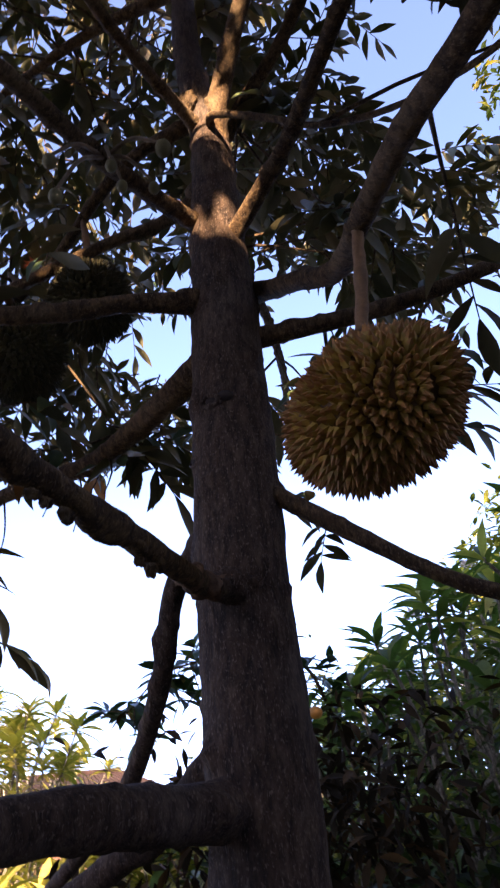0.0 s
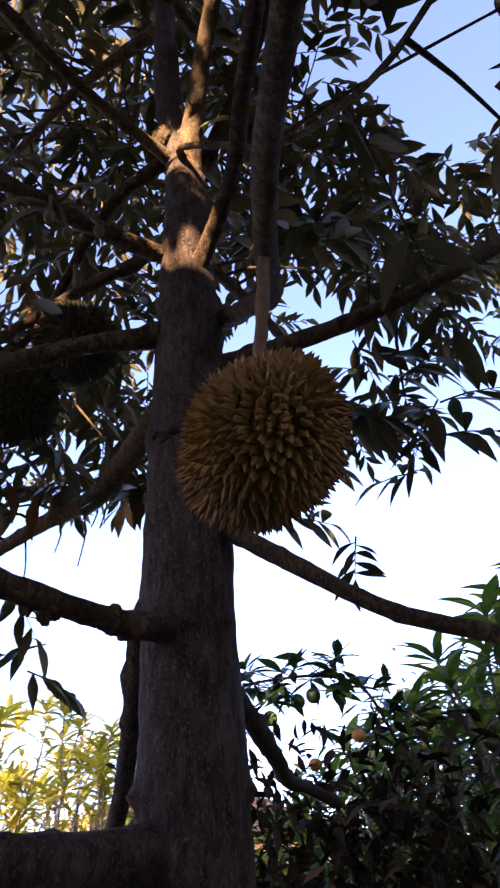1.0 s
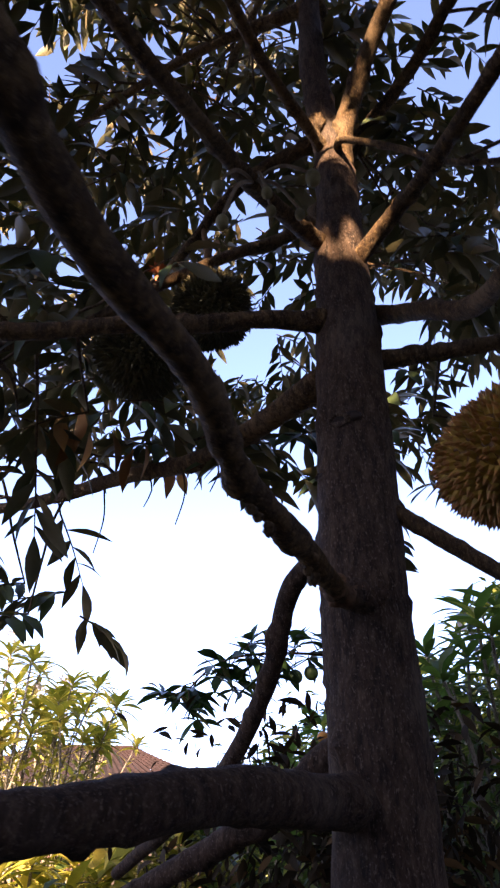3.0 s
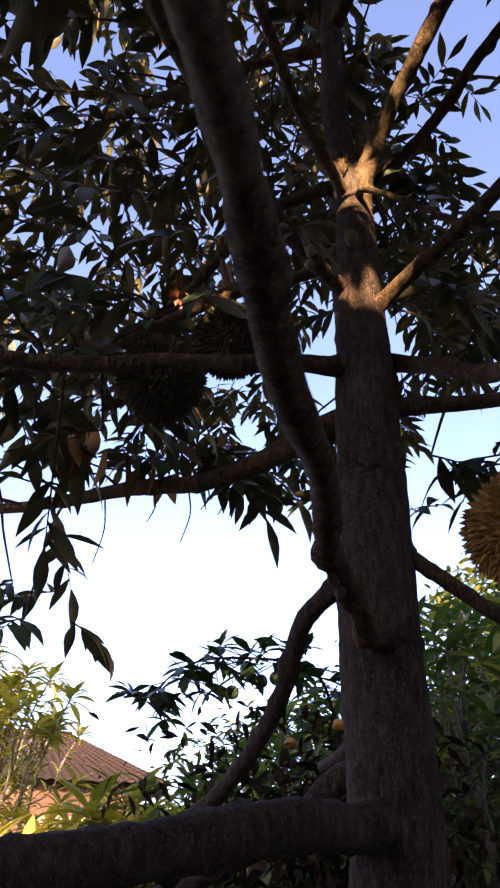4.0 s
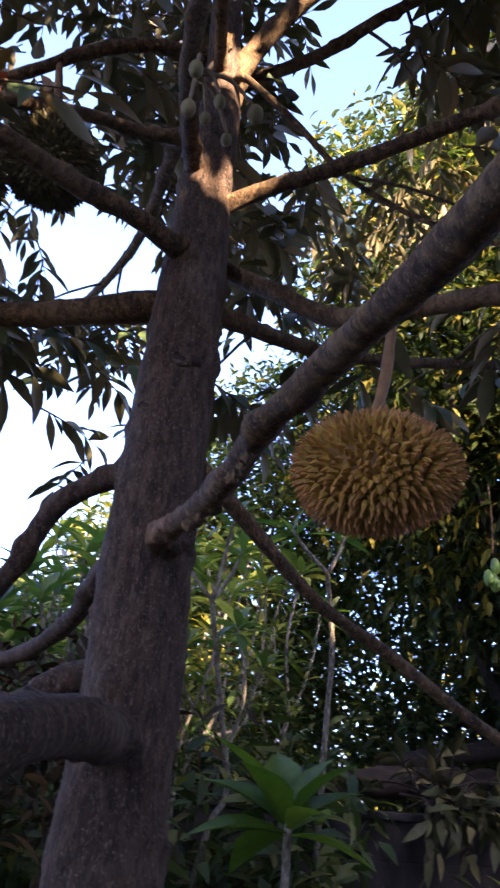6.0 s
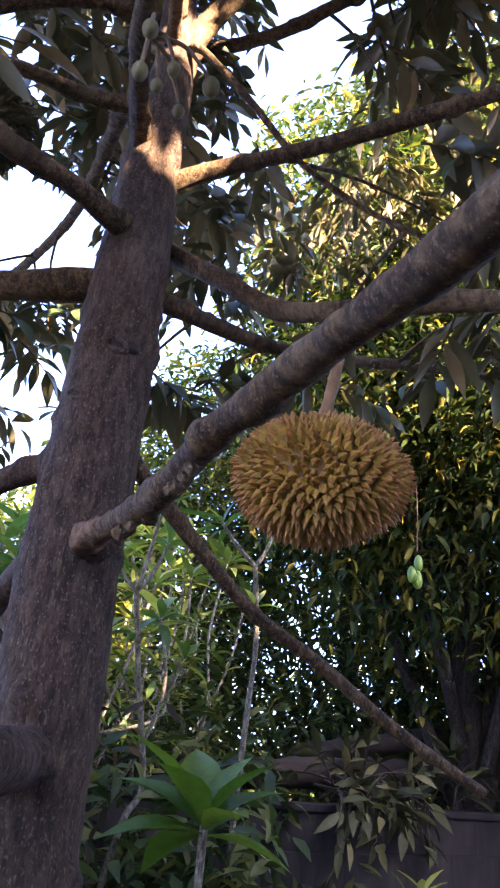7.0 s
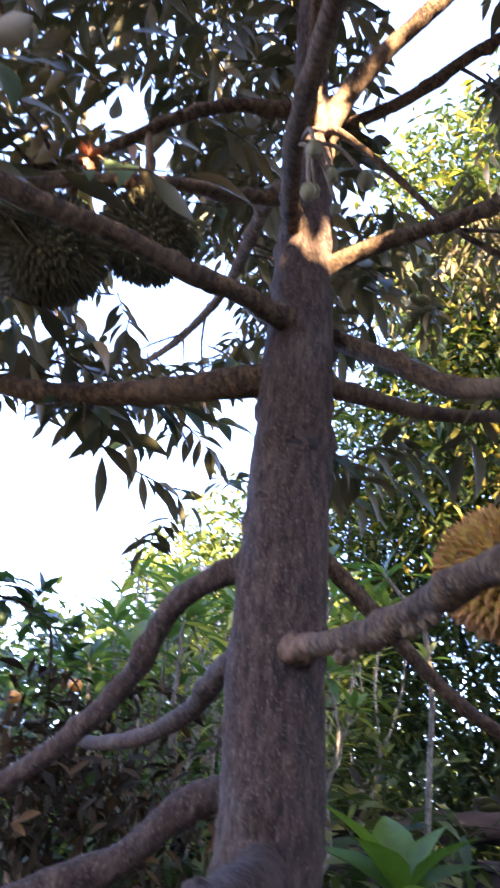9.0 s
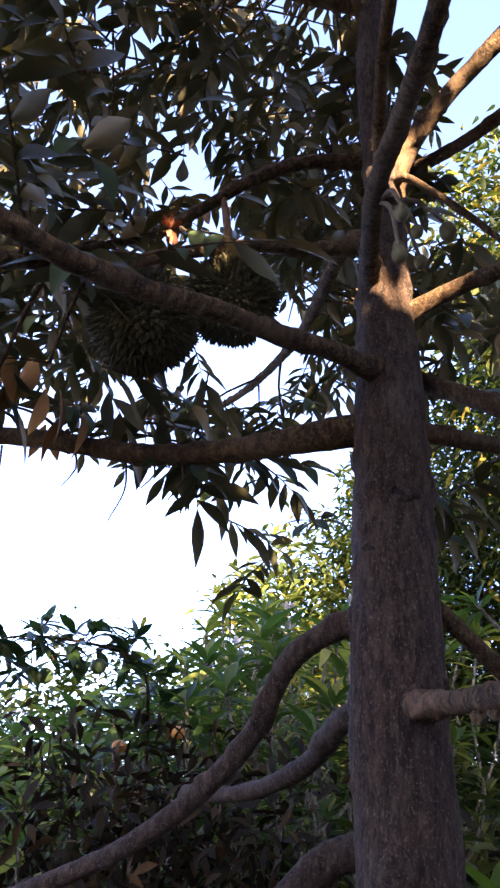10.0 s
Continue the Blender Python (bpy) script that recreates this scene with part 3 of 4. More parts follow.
for k, (ctrl, r0, r1) in enumerate(BOUGHS):
    start, count = [(0.86, 12), (0.7, 14), (0.9, 5), (0.72, 10), (1, 0), (0.85, 6), (0.75, 10), (0.6, 14), (0.35, 25), (0.35, 16), (1, 0), (1, 0), (1, 0), (1, 0), (0.85, 8), (0.72, 12), (0.75, 10), (0.6, 9), (0.72, 4)][k]
    if count:
        dress(ctrl, start, count)
for ctrl in UPPER:
    dress(ctrl, 0.15, 42, 0.42)
# hanging clumps: middle, half-width, sprays
CLUMPS = [(-1.14, 0.75, 2.45, 0.16, 6), (-1.13, 1.05, 2.46, 0.12, 8), (-1.08, 0.60, 2.12, 0.07, 3), (-0.34, 0.45, 2.62, 0.13, 6), (-0.50, 0.30, 2.55, 0.13, 6), (0.50, 1.75, 4.5, 0.35, 46), (0.30, 1.2, 4.4, 0.3, 30), (0.95, 1.5, 4.1, 0.3, 20),
          (0.37, 0.42, 3.06, 0.09, 4), (0.30, 0.20, 3.30, 0.08, 4), (0.42, 0.68, 2.64, 0.10, 4), (1.17, 0.42, 2.90, 0.12, 6), (1.20, 0.15, 2.84, 0.10, 5), (0.56, -0.04, 3.52, 0.06, 3), (0.43, 0.33, 3.45, 0.07, 4), (0.47, -0.24, 3.30, 0.09, 4),
          (-0.42, 0.80, 2.68, 0.24, 12), (-0.02, 0.90, 2.66, 0.20, 10), (-0.79, 0.20, 2.52, 0.16, 9), (-0.75, 0.05, 2.60, 0.14, 7), (0.55, -0.38, 2.80, 0.10, 4), (0.70, -0.28, 2.84, 0.07, 10), (0.82, -0.18, 2.62, 0.06, 6), (0.36, 0.40, 2.50, 0.06, 5), (0.27, 0.30, 2.95, 0.06, 5),
          (-0.04, 0.41, 3.74, 0.10, 5), (-0.09, 0.20, 3.70, 0.08, 4), (0.34, 0.75, 3.97, 0.12, 6), (-0.09, 0.51, 4.01, 0.1, 5), (0.09, 0.24, 4.05, 0.1, 5), (0.05, 0.58, 3.56, 0.1, 6), (-0.21, 0.59, 3.72, 0.1, 5), (0.03, 0.45, 4.3, 0.1, 4),
          # the last two clumps are added sunward to shade the two left fruits
          (-0.16, 0.34, 3.41, 0.09, 5), (-0.24, 0.68, 4.14, 0.1, 4), (0.19, 0.19, 3.20, 0.06, 4), (0.04, 0.85, 4.14, 0.12, 5), (-0.36, -1.1, 3.05, 0.13, 26), (-0.55, -1.1, 3.0, 0.12, 18)]
LIMB_LINES = [curve_points(c, 0.06) for c in [b[0] for b in BOUGHS] + UPPER]


def twig_home(p, reach=0.5):
    """A bent twig that ties a hanging spray to the nearest limb."""
    q = min((w for line in LIMB_LINES for w in line[3:]), key=lambda w: (w - p).length + (0.5 if w.z < p.z - 0.1 else 0.0))
    n = (q - p).length
    if 0.06 < n < reach:
        bow = Vector((rng.gauss(0, 0.06), rng.gauss(0, 0.06), 0.10)) * n
        v, f = tube_data([q, q.lerp(p, 0.35) + bow, q.lerp(p, 0.7) + bow * 0.6, p], lambda u: 0.0055 - 0.0026 * u, 5, 0.07)
        twigs.add((v, f, None), Matrix())


for x, y, z, r, n in CLUMPS:
    for k in range(max(2, int(0.75 * n))):
        p = Vector((x, y, z)) + Vector((rng.gauss(0, r), rng.gauss(0, r), rng.gauss(0, r * 0.6)))
        if k % 2 == 0 and not is_open(p) and yard_gap(p) > 1.0 and not before_fruit(p):
            twig_home(p)
        a = rng.uniform(0, 6.28)
        spray(p, (math.cos(a), math.sin(a), -0.3), rng.uniform(0.13, 0.21), rng.randint(7, 11), 1.0)
# small unseen leaves added over the yard to shade the stem below its fork
for k in range(34):
    p = Vector((0.04 + rng.gauss(0, 0.08), -1.0 + rng.gauss(0, 0.05), 3.225 + rng.gauss(0, 0.03)))
    spray(p, (rng.choice((-1, 1)), rng.gauss(0, 0.2), 0), 0.04, 4, 0.7)
# the crown as a whole
made = 0
while made < 1000:
    a, r = rng.uniform(0, 6.28), 2.4 * math.sqrt(rng.uniform(0.05, 1))
    x, y = r * math.cos(a), r * math.sin(a)
    low = 3.0 + 0.12 * r if y < -0.3 else 2.65 + 0.33 * r + 1.2 * max(0.0, min(1.2, x))
    z = low + (5.5 - 0.4 * r - low) * rng.random() ** 1.5
    made += 1
    spray(Vector((x, y, z)), (math.cos(a) + rng.gauss(0, 0.5), math.sin(a) + rng.gauss(0, 0.5), rng.uniform(-0.5, 0.3)), rng.uniform(0.18, 0.32), rng.randint(7, 11))

# the thick back of the crown
for k in range(100):
    x, y = rng.uniform(-2.3, 0.35), rng.uniform(0.35, 2.3)
    r = math.hypot(x, y)
    z = 2.75 + 0.36 * r + (1.9 - 0.3 * r) * rng.random() ** 1.3
    a = rng.uniform(0, 6.28)
    spray(Vector((x, y, z)), (math.cos(a), math.sin(a), rng.uniform(-0.5, 0.2)), rng.uniform(0.18, 0.3), rng.randint(7, 11))
# sprays added over the yard, mostly out of view, to cut the sky light
for k in range(600):
    a, r = rng.uniform(3.5, 5.9), rng.uniform(1.0, 3.4)
    x, y = r * math.cos(a), r * math.sin(a)
    z = 3.35 + 0.1 * r + 1.3 * rng.random()
    spray(Vector((x, y, z)), (math.cos(a) + rng.gauss(0, 0.5), math.sin(a) + rng.gauss(0, 0.5), rng.uniform(-0.4, 0.2)), rng.uniform(0.2, 0.32), rng.randint(8, 11), 1.3)
# dense unseen sprays added sunward to keep sun off the trunk and crown
for k in range(620):
    x, y, z = rng.uniform(-1.7, 1.35), rng.uniform(-3.7, -1.75), rng.uniform(3.45, 5.1)
    a = rng.uniform(0, 6.28)
    spray(Vector((x, y, z)), (math.cos(a), math.sin(a), rng.uniform(-0.4, 0.2)), rng.uniform(0.2, 0.32), rng.randint(8, 11), 1.6)
# higher unseen sprays added sunward to shade the clumps at the back
for k in range(330):
    p = Vector((rng.uniform(-0.2, 1.5), rng.uniform(-3.2, -1.6), rng.uniform(4.95, 6.1)))
    a = rng.uniform(0, 6.28)
    spray(p, (math.cos(a), math.sin(a), rng.uniform(-0.4, 0.2)), rng.uniform(0.2, 0.32), rng.randint(8, 11), 1.6)
# leaves added along the sun's path, mostly unseen, to shade four of the limbs
for k in range(110):
    p, d = on_line(BOUGHS[1][0], 0.07 + 0.25 * k / 110)
    spray(p + SUN * rng.uniform(0.8, 2.2) + Vector((rng.uniform(0.015, 0.04), 0, rng.gauss(0, 0.02))), (1, rng.gauss(0, 0.3), 0), 0.06, 5, 1.0)
for n in (7, 16, 17):
    for k in range(150 if n == 17 else 70):
        p, d = on_line(BOUGHS[n][0], 0.05 + 0.8 * k / (150 if n == 17 else 70))
        spray(p + SUN * rng.uniform(0.8, 2.2) + Vector((rng.gauss(0.015, 0.03), 0, rng.gauss(-0.015, 0.03))), (rng.choice((-1, 1)), rng.gauss(0, 0.4), 0), 0.16, 8, 1.3)
# leaves added sunward to shade the lower stem up to its one sunlit streak
for k in range(40):
    p = Vector((-0.065 + rng.gauss(0, 0.025), -0.05, 2.70 + rng.gauss(0, 0.03)))
    spray(p + SUN * rng.uniform(1.0, 2.3), (rng.choice((-1, 1)), rng.gauss(0, 0.4), 0), 0.06, 5, 0.9)
# a few dry leaves hang among the green ones
for x, y, z in DRY:
    v, f, i = leaf_data(0.13, 0.042, 0.4, 0.3, 0.1)
    ob = link_mesh("dry_leaf", v, f, [LEAF_DRY, LEAF_DRY], i, tree, "dry orange-brown leaf")
    ob.matrix_basis = aim(Vector((x, y, z)), (rng.gauss(0, 0.3), rng.gauss(0, 0.3), -1), rng.uniform(-1.5, 1.5))

link_mesh("twig_mass", twigs.v, twigs.f, [LIMB_BARK], None, tree, "thin brown twigs")["kind"] = "stuff"

# ---- durian fruits ----
def durian(at, size, stalk_top, turn=0.0, tilt=0.0, label="", skin=(HUSK, THORN, THORN_TIP)):
    fruit = thing("durian_fruit", label, "fruit", "durians on the tree", at=at)
    fruit.rotation_euler = (tilt, 0, turn)
    rx, ry, rz = size
    part_v, part_f, _ = ball_data(rx * 0.85, ry * 0.85, rz * 0.85, 24, 36, 0.0)
    husk_v = []
    for p in part_v:
        q = Vector(p)
        lobe = 1 + 0.035 * math.cos(5 * math.atan2(q.y, q.x)) * (1 - abs(q.z) / rz) + 0.03 * noise.noise(q * 14)
        husk_v.append(q * lobe)
    link_mesh("husk", husk_v, part_f, [skin[0]], None, fruit)
    v, f, tips = [], [], []
    n = 1000
    r = random.Random(int(abs(at[0]) * 1000))
    for k in range(n):
        zc = 1 - 2 * (k + 0.5) / n
        a = k * 2.399963 + r.gauss(0, 0.05)
        s = math.sqrt(1 - zc * zc)
        d = Vector((s * math.cos(a), s * math.sin(a), zc))
        base = Vector((d.x * rx, d.y * ry, d.z * rz)) * 0.86
        base *= 1 + 0.035 * math.cos(5 * a) * s
        nrm = Vector((d.x / rx, d.y / ry, d.z / rz)).normalized()
        nrm = (nrm + Vector((r.gauss(0, 0.10), r.gauss(0, 0.10), r.gauss(0, 0.08) - 0.02))).normalized()
        t1 = nrm.orthogonal().normalized()
        t2 = nrm.cross(t1)
        w, h = r.uniform(0.0076, 0.0090), r.uniform(0.0160, 0.0215)
        o = len(v)
        turn5 = r.uniform(0, 1)
        for j in range(5):
            b = 6.2832 * (j + turn5) / 5
            v.append(base + (t1 * math.cos(b) + t2 * math.sin(b)) * w)
        for j in range(5):
            b = 6.2832 * (j + turn5) / 5
            v.append(base + nrm * h * 0.48 + (t1 * math.cos(b) + t2 * math.sin(b)) * w * 0.52)
        v.append(base + nrm * h + Vector((0, 0, -0.002)))
        for j in range(5):
            j2 = (j + 1) % 5
            f.append((o + j, o + j2, o + 5 + j2, o + 5 + j))
            f.append((o + 5 + j, o + 5 + j2, o + 10))
            tips += [0, 1]
    thorns = link_mesh("thorn_coat", v, f, [skin[1], skin[2]], tips, fruit, "dense pointed thorns", smooth=False)
    thorns["kind"] = "stuff"
    top = fruit.matrix_basis.inverted() @ Vector(stalk_top)
    stem("stalk", [(0, 0, rz * 0.85), top * 0.35 + Vector((0.004, 0, rz * 0.55)), top], 0.011, 0.009, STALK, fruit, "orange-brown woody stalk", sides=14, rough=0.3, collar=0.6, lump=30, nodes=0.25, seed=rz * 50)
    return fruit


durian((0.253, -0.332, 1.979), (0.140, 0.098, 0.103), (0.290, -0.335, 2.30), -0.72, 0.0, "ripe golden-brown durian with thick thorns hanging on a limb")
durian((-0.52, 0.05, 2.585), (0.120, 0.120, 0.118), (-0.50, -0.06, 2.68), 1.3, 0.0, "large olive-green durian hanging beside a limb, shade put into its skin colour", (SHADED_HUSK, SHADED_THORN, SHADED_THORN))
durian((-0.338, 0.055, 2.70), (0.105, 0.105, 0.105), (-0.385, 0.08, 3.04), 2.1, 0.0, "olive-green durian hanging on an orange stalk, shade put into its skin colour", (SHADED_HUSK, SHADED_THORN, SHADED_THORN))

# buds hang from the limb that reaches over the yard
buds = thing("flower_bud_cluster", "olive-green durian buds hanging on pale stalks", "flower buds", at=(-0.14, -0.30, 2.70))
for x, y, z, s in ((-0.170, -0.444, 2.513, 1.0), (-0.166, -0.424, 2.448, 1.0), (-0.051, -0.275, 2.604, 0.9), (-0.016, -0.318, 2.650, 1.3), (-0.105, -0.30, 2.60, 0.9), (-0.10, -0.36, 2.58, 0.9)):
    p = Vector((x, y, z)) - buds.location
    v, f, i = ball_data(0.0120 * s, 0.0120 * s, 0.0165 * s, 10, 14, 0.1)
    link_mesh("bud", v, f, [BUD], None, buds).location = p
    stem("bud_stalk", [(0, 0, 0.0), p * 0.5 + Vector((0, -0.01, 0.03)), p + Vector((0, 0, 0.015))], 0.0045, 0.003, BUD_STALK, buds, sides=8, rough=0.1)
tuft = thing("withered_blossom", "withered reddish durian blossom on a limb", "flower", at=(-0.50, 0.06, 2.87))
heap = Heap()
for k in range(16):
    d = Vector((rng.gauss(0, 1), rng.gauss(0, 1), rng.gauss(0, 1))).normalized()
    heap.add(leaf_data(0.035, 0.014, 0.3, 0.4, 0, 3, False), aim(d * 0.004, d))
heap.link("petals", [BLOSSOM], tuft)

# ---- frangipani shrubs ----
ROSETTE_LEAF = [leaf_data(0.21 + 0.03 * k, 0.053 + 0.005 * k, 0.30, 0.35 + 0.2 * k, 0.05 * (k - 1), 5, False) for k in range(3)]


def rosette(heap, tip, way, count, scale, r):
    way = Vector(way).normalized()
    a1 = way.orthogonal().normalized()
    a2 = way.cross(a1)
    for k in range(count):
        u = k / count
        a = 2.4 * k + r.uniform(-0.2, 0.2)
        rise = 1.5 - 1.75 * u + r.uniform(-0.15, 0.15)
        d = a1 * math.cos(a) + a2 * math.sin(a) + way * rise
        heap.add(ROSETTE_LEAF[r.randrange(3)], aim(tip - way * 0.05 * u, d, r.uniform(-0.4, 0.4), scale * r.uniform(0.75, 1.1)), 0)


def frangipani(base, height, tips, spread, leaf, label, seed, scale=1.0, count=13, fork=0.45, stem_r=0.026, group="frangipani shrubs", blooms=0):
    r = random.Random(seed)
    r2 = random.Random(seed + 5000)
    shrub = thing("frangipani_shrub", label, "shrub", group, at=base)
    leaves, bloom = Heap(), Heap()
    start = Vector((0, 0, height * fork))
    stem("stem", [(0, 0, -0.05), (r.uniform(-0.05, 0.05), 0.02, height * fork * 0.5), start], stem_r, stem_r * 0.6, SHRUB_BARK, shrub, "smooth grey stem", sides=10, step=0.04, rough=0.1)
    for k in range(tips):
        a = 2.4 * k + r.uniform(-0.3, 0.3)
        out = spread * math.sqrt((k + 0.6) / tips)
        top = Vector((math.cos(a) * out, math.sin(a) * out, height * (1 - 0.30 * (out / max(spread, 0.01)) ** 2 * r.uniform(0.3, 1.3))))
        low = start.lerp(Vector((0, 0, height * 0.7)), r.random() ** 2) + Vector((0, 0, -r.uniform(0, 0.25) * height * fork))
        mid = low.lerp(top, 0.5) + Vector((math.cos(a), math.sin(a), -0.4)) * 0.22 * out + Vector((r.gauss(0, 0.05), r.gauss(0, 0.05), 0))
        bend = [Vector((r2.gauss(0, 0.055), r2.gauss(0, 0.055), r2.gauss(0, 0.02))) for j in range(3)]
        stem("branch", [low, low.lerp(mid, 0.5) + bend[0], mid + bend[1] * 0.5, mid.lerp(top, 0.5) + bend[2] * 0.6, top], stem_r * 0.42, stem_r * 0.26, SHRUB_BARK, shrub, sides=8, step=0.05, rough=0.1)
        way = (top - mid).normalized() + Vector((0, 0, 0.5))
        rosette(leaves, top, way, count + r.randint(-2, 2), scale, r)
        for u in (0.1, 0.4, 0.7):
            rosette(leaves, mid.lerp(top, u), way, 4, scale * 0.75, r)
        if k % 2:
            rosette(leaves, low.lerp(mid, r.uniform(0.3, 0.9)), way, 4, scale * 0.7, r)
        for u in (0.15, 0.45, 0.75) if k % 3 == 0 else (0.75,):
            away = Vector((math.cos(a) + r2.gauss(0, 0.7), math.sin(a) + r2.gauss(0, 0.7), 0.35))
            rosette(leaves, low.lerp(mid, u) + away * 0.03, away, 3, scale * 0.7, r2)
        if k < blooms:
            for j in range(14):
                d = Vector((r.gauss(0, 1), r.gauss(0, 1), r.gauss(0.6, 0.8))).normalized()
                bloom.add(leaf_data(0.05, 0.03, 0.3, 0.3, 0, 3, False), aim(top + Vector((0, 0, 0.1)) + d * 0.03, d))
    ob = leaves.link("foliage", [leaf], shrub)
    ob["kind"] = "stuff"
    if bloom.v:
        bloom.link("blossoms", [WHITE_BLOSSOM], shrub)["kind"] = "stuff"
    return shrub


def spot(az, dist):
    """A place on the ground by its bearing from the garden path."""
    return (-0.1 + dist * math.sin(radians(az)), -1.15 + dist * math.cos(radians(az)), 0)


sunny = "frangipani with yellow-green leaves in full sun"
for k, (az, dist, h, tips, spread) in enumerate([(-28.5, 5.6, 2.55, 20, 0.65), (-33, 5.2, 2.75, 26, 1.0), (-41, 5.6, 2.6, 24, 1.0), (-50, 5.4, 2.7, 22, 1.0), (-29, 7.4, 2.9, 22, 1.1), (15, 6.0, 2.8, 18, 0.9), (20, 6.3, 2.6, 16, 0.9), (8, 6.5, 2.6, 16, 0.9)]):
    frangipani(spot(az, dist), h, tips, spread, SUN_YELLOW_LEAF, sunny, 100 + k, 0.85, 17, 0.3, 0.024, "sunlit frangipani shrubs", 3)
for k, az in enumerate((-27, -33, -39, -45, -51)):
    frangipani(spot(az, 7.0 + 0.3 * (k % 2)), 1.75, 16, 0.8, SUN_YELLOW_LEAF, "low frangipani with yellow-green sunlit leaves", 150 + k, 0.85, 15, 0.2, 0.02, "sunlit frangipani shrubs")
shade = "frangipani with long green leaves on grey forked stems"
for k, (az, dist, h, tips, spread) in enumerate([(-1, 3.9, 2.20, 14, 0.60), (8, 3.6, 2.48, 15, 0.62), (14, 4.0, 2.80, 15, 0.75), (21, 4.8, 3.1, 17, 0.75), (9, 5.0, 3.1, 20, 0.75)]):
    frangipani(spot(az, dist), h, tips, spread, LIME_LEAF if k > 2 else PLUMERIA_LEAF, shade, 200 + k, 0.92, 13, 0.32, 0.030, "frangipani shrubs behind the durian", 2 if k in (1, 2) else 0)
for k, (az, dist, h, tips, spread) in enumerate([(-19, 4.6, 1.72, 9, 0.45), (-23, 5.0, 1.62, 9, 0.5), (-12, 4.6, 1.95, 10, 0.5), (-7, 4.4, 2.05, 12, 0.5), (-15, 5.4, 1.7, 10, 0.6), (-29, 4.2, 1.5, 9, 0.5)]):
    # bearings below -14 take the yellow leaf, with sunlight put into its colour
    frangipani(spot(az, dist), h, tips, spread, SUN_YELLOW_LEAF if az < -14 else PLUMERIA_LEAF, "low frangipani with broad upright green leaves", 300 + k, 1.4 if az < -14 else 1.05, 13, 0.4, 0.03, "low frangipani shrubs")

def slender(path, tips, label, seed):
    """A tall thin frangipani: one bent grey stem, a few forks with rosettes."""
    r = random.Random(seed)
    base = Vector(path[0])
    t = thing("slender_frangipani", label, "shrub", "slender frangipanis", at=base)
    line = [Vector(p) - base for p in path]
    stem("stem", line, 0.016, 0.011, SHRUB_BARK, t, "pale grey stem", sides=10, step=0.03, rough=0.15)
    leaves = Heap()
    for d in tips:
        top = line[-1] + Vector(d)
        stem("branch", [line[-1], line[-1].lerp(top, 0.5) + Vector((d[0] * 0.1, 0, 0)), top], 0.010, 0.007, SHRUB_BARK, t, sides=8, step=0.03, rough=0.12)
        rosette(leaves, top, Vector(d) + Vector((0, 0, 0.1)), 10, 0.75, r)
    rosette(leaves, line[-2].lerp(line[-1], 0.5), (0.2, -0.3, 1), 6, 0.6, r)
    leaves.link("foliage", [PLUMERIA_LEAF], t)["kind"] = "stuff"


slender([(0.9, 1.95, -0.05), (0.93, 1.9, 0.9), (0.93, 1.73, 1.35), (1.0, 1.74, 1.5), (0.85, 1.6, 1.9), (0.74, 1.49, 2.19)], [(0.14, 0.05, 0.26), (-0.16, 0.1, 0.24), (0.02, -0.1, 0.34)], "slender frangipani with a bent pale grey stem", 21)
slender([(1.5, 1.9, -0.05), (1.5, 1.85, 1.0), (1.43, 1.68, 1.78), (1.36, 1.54, 2.1), (1.256, 1.434, 2.40)], [(0.12, 0.05, 0.22), (-0.14, 0.1, 0.2)], "slender frangipani with a pale grey stem before the mango tree", 22)

# the young frangipani before the wall, its leaves one by one
young = thing("young_frangipani", "young frangipani with a rosette of broad dark green leaves", "shrub", at=(0.93, 1.06, 0))
stem("stem", [(0.02, 0.03, -0.05), (0.0, 0.02, 0.8), (-0.03, -0.03, 1.42)], 0.020, 0.013, SHRUB_BARK, young, "grey-brown stem", sides=10, step=0.04)
blades = [link_mesh("leaf", *leaf_data(0.36, 0.130, 0.42, 0.42, 0.04, 5, False)[:2], [YOUNG_LEAF], None, young)]
for k in range(1, 12):
    b = blades[0].copy()
    scene.collection.objects.link(b)
    blades.append(b)
for k, b in enumerate(blades):
    a = 2.4 * k + 0.4
    rise = 1.6 - 1.9 * k / 12
    b.matrix_basis = aim(Vector((-0.03, -0.03, 1.43 - 0.004 * k)), (math.cos(a), math.sin(a), rise), 0.15 * (k % 3 - 1), 0.82 + 0.075 * (k * 3 % 5))


# ---- leafy trees ----
def crown_heap(heap, middle, size, count, leaf, r, shell=0.35, droop=0.7, scale=(0.8, 1.2), clump=7, spreadc=0.16):
    """Clumps of leaves, thicker towards the outside of an uneven ellipsoid."""
    middle = Vector(middle)
    while count > 0:
        d = Vector((r.gauss(0, 1), r.gauss(0, 1), r.gauss(0, 1))).normalized()
        edge = 1 + 0.28 * noise.noise(d * 2.3 + middle) + 0.12 * noise.noise(d * 6 + middle)
        t = edge * (shell + (1 - shell) * r.random() ** 0.6)
        p = middle + Vector((d.x * size[0], d.y * size[1], d.z * size[2])) * t
        if p.z < 0.1:
            count -= 1
            continue
        for k in range(clump):
            a = r.uniform(0, 6.28)
            w = Vector((math.cos(a), math.sin(a), r.uniform(-droop * 1.6, 0.5))) + d * 0.4
            heap.add(leaf[r.randrange(len(leaf))], aim(p + Vector((r.gauss(0, spreadc), r.gauss(0, spreadc), r.gauss(0, spreadc))) * 0.6, w, r.uniform(-0.8, 0.8), r.uniform(*scale)))
        count -= clump


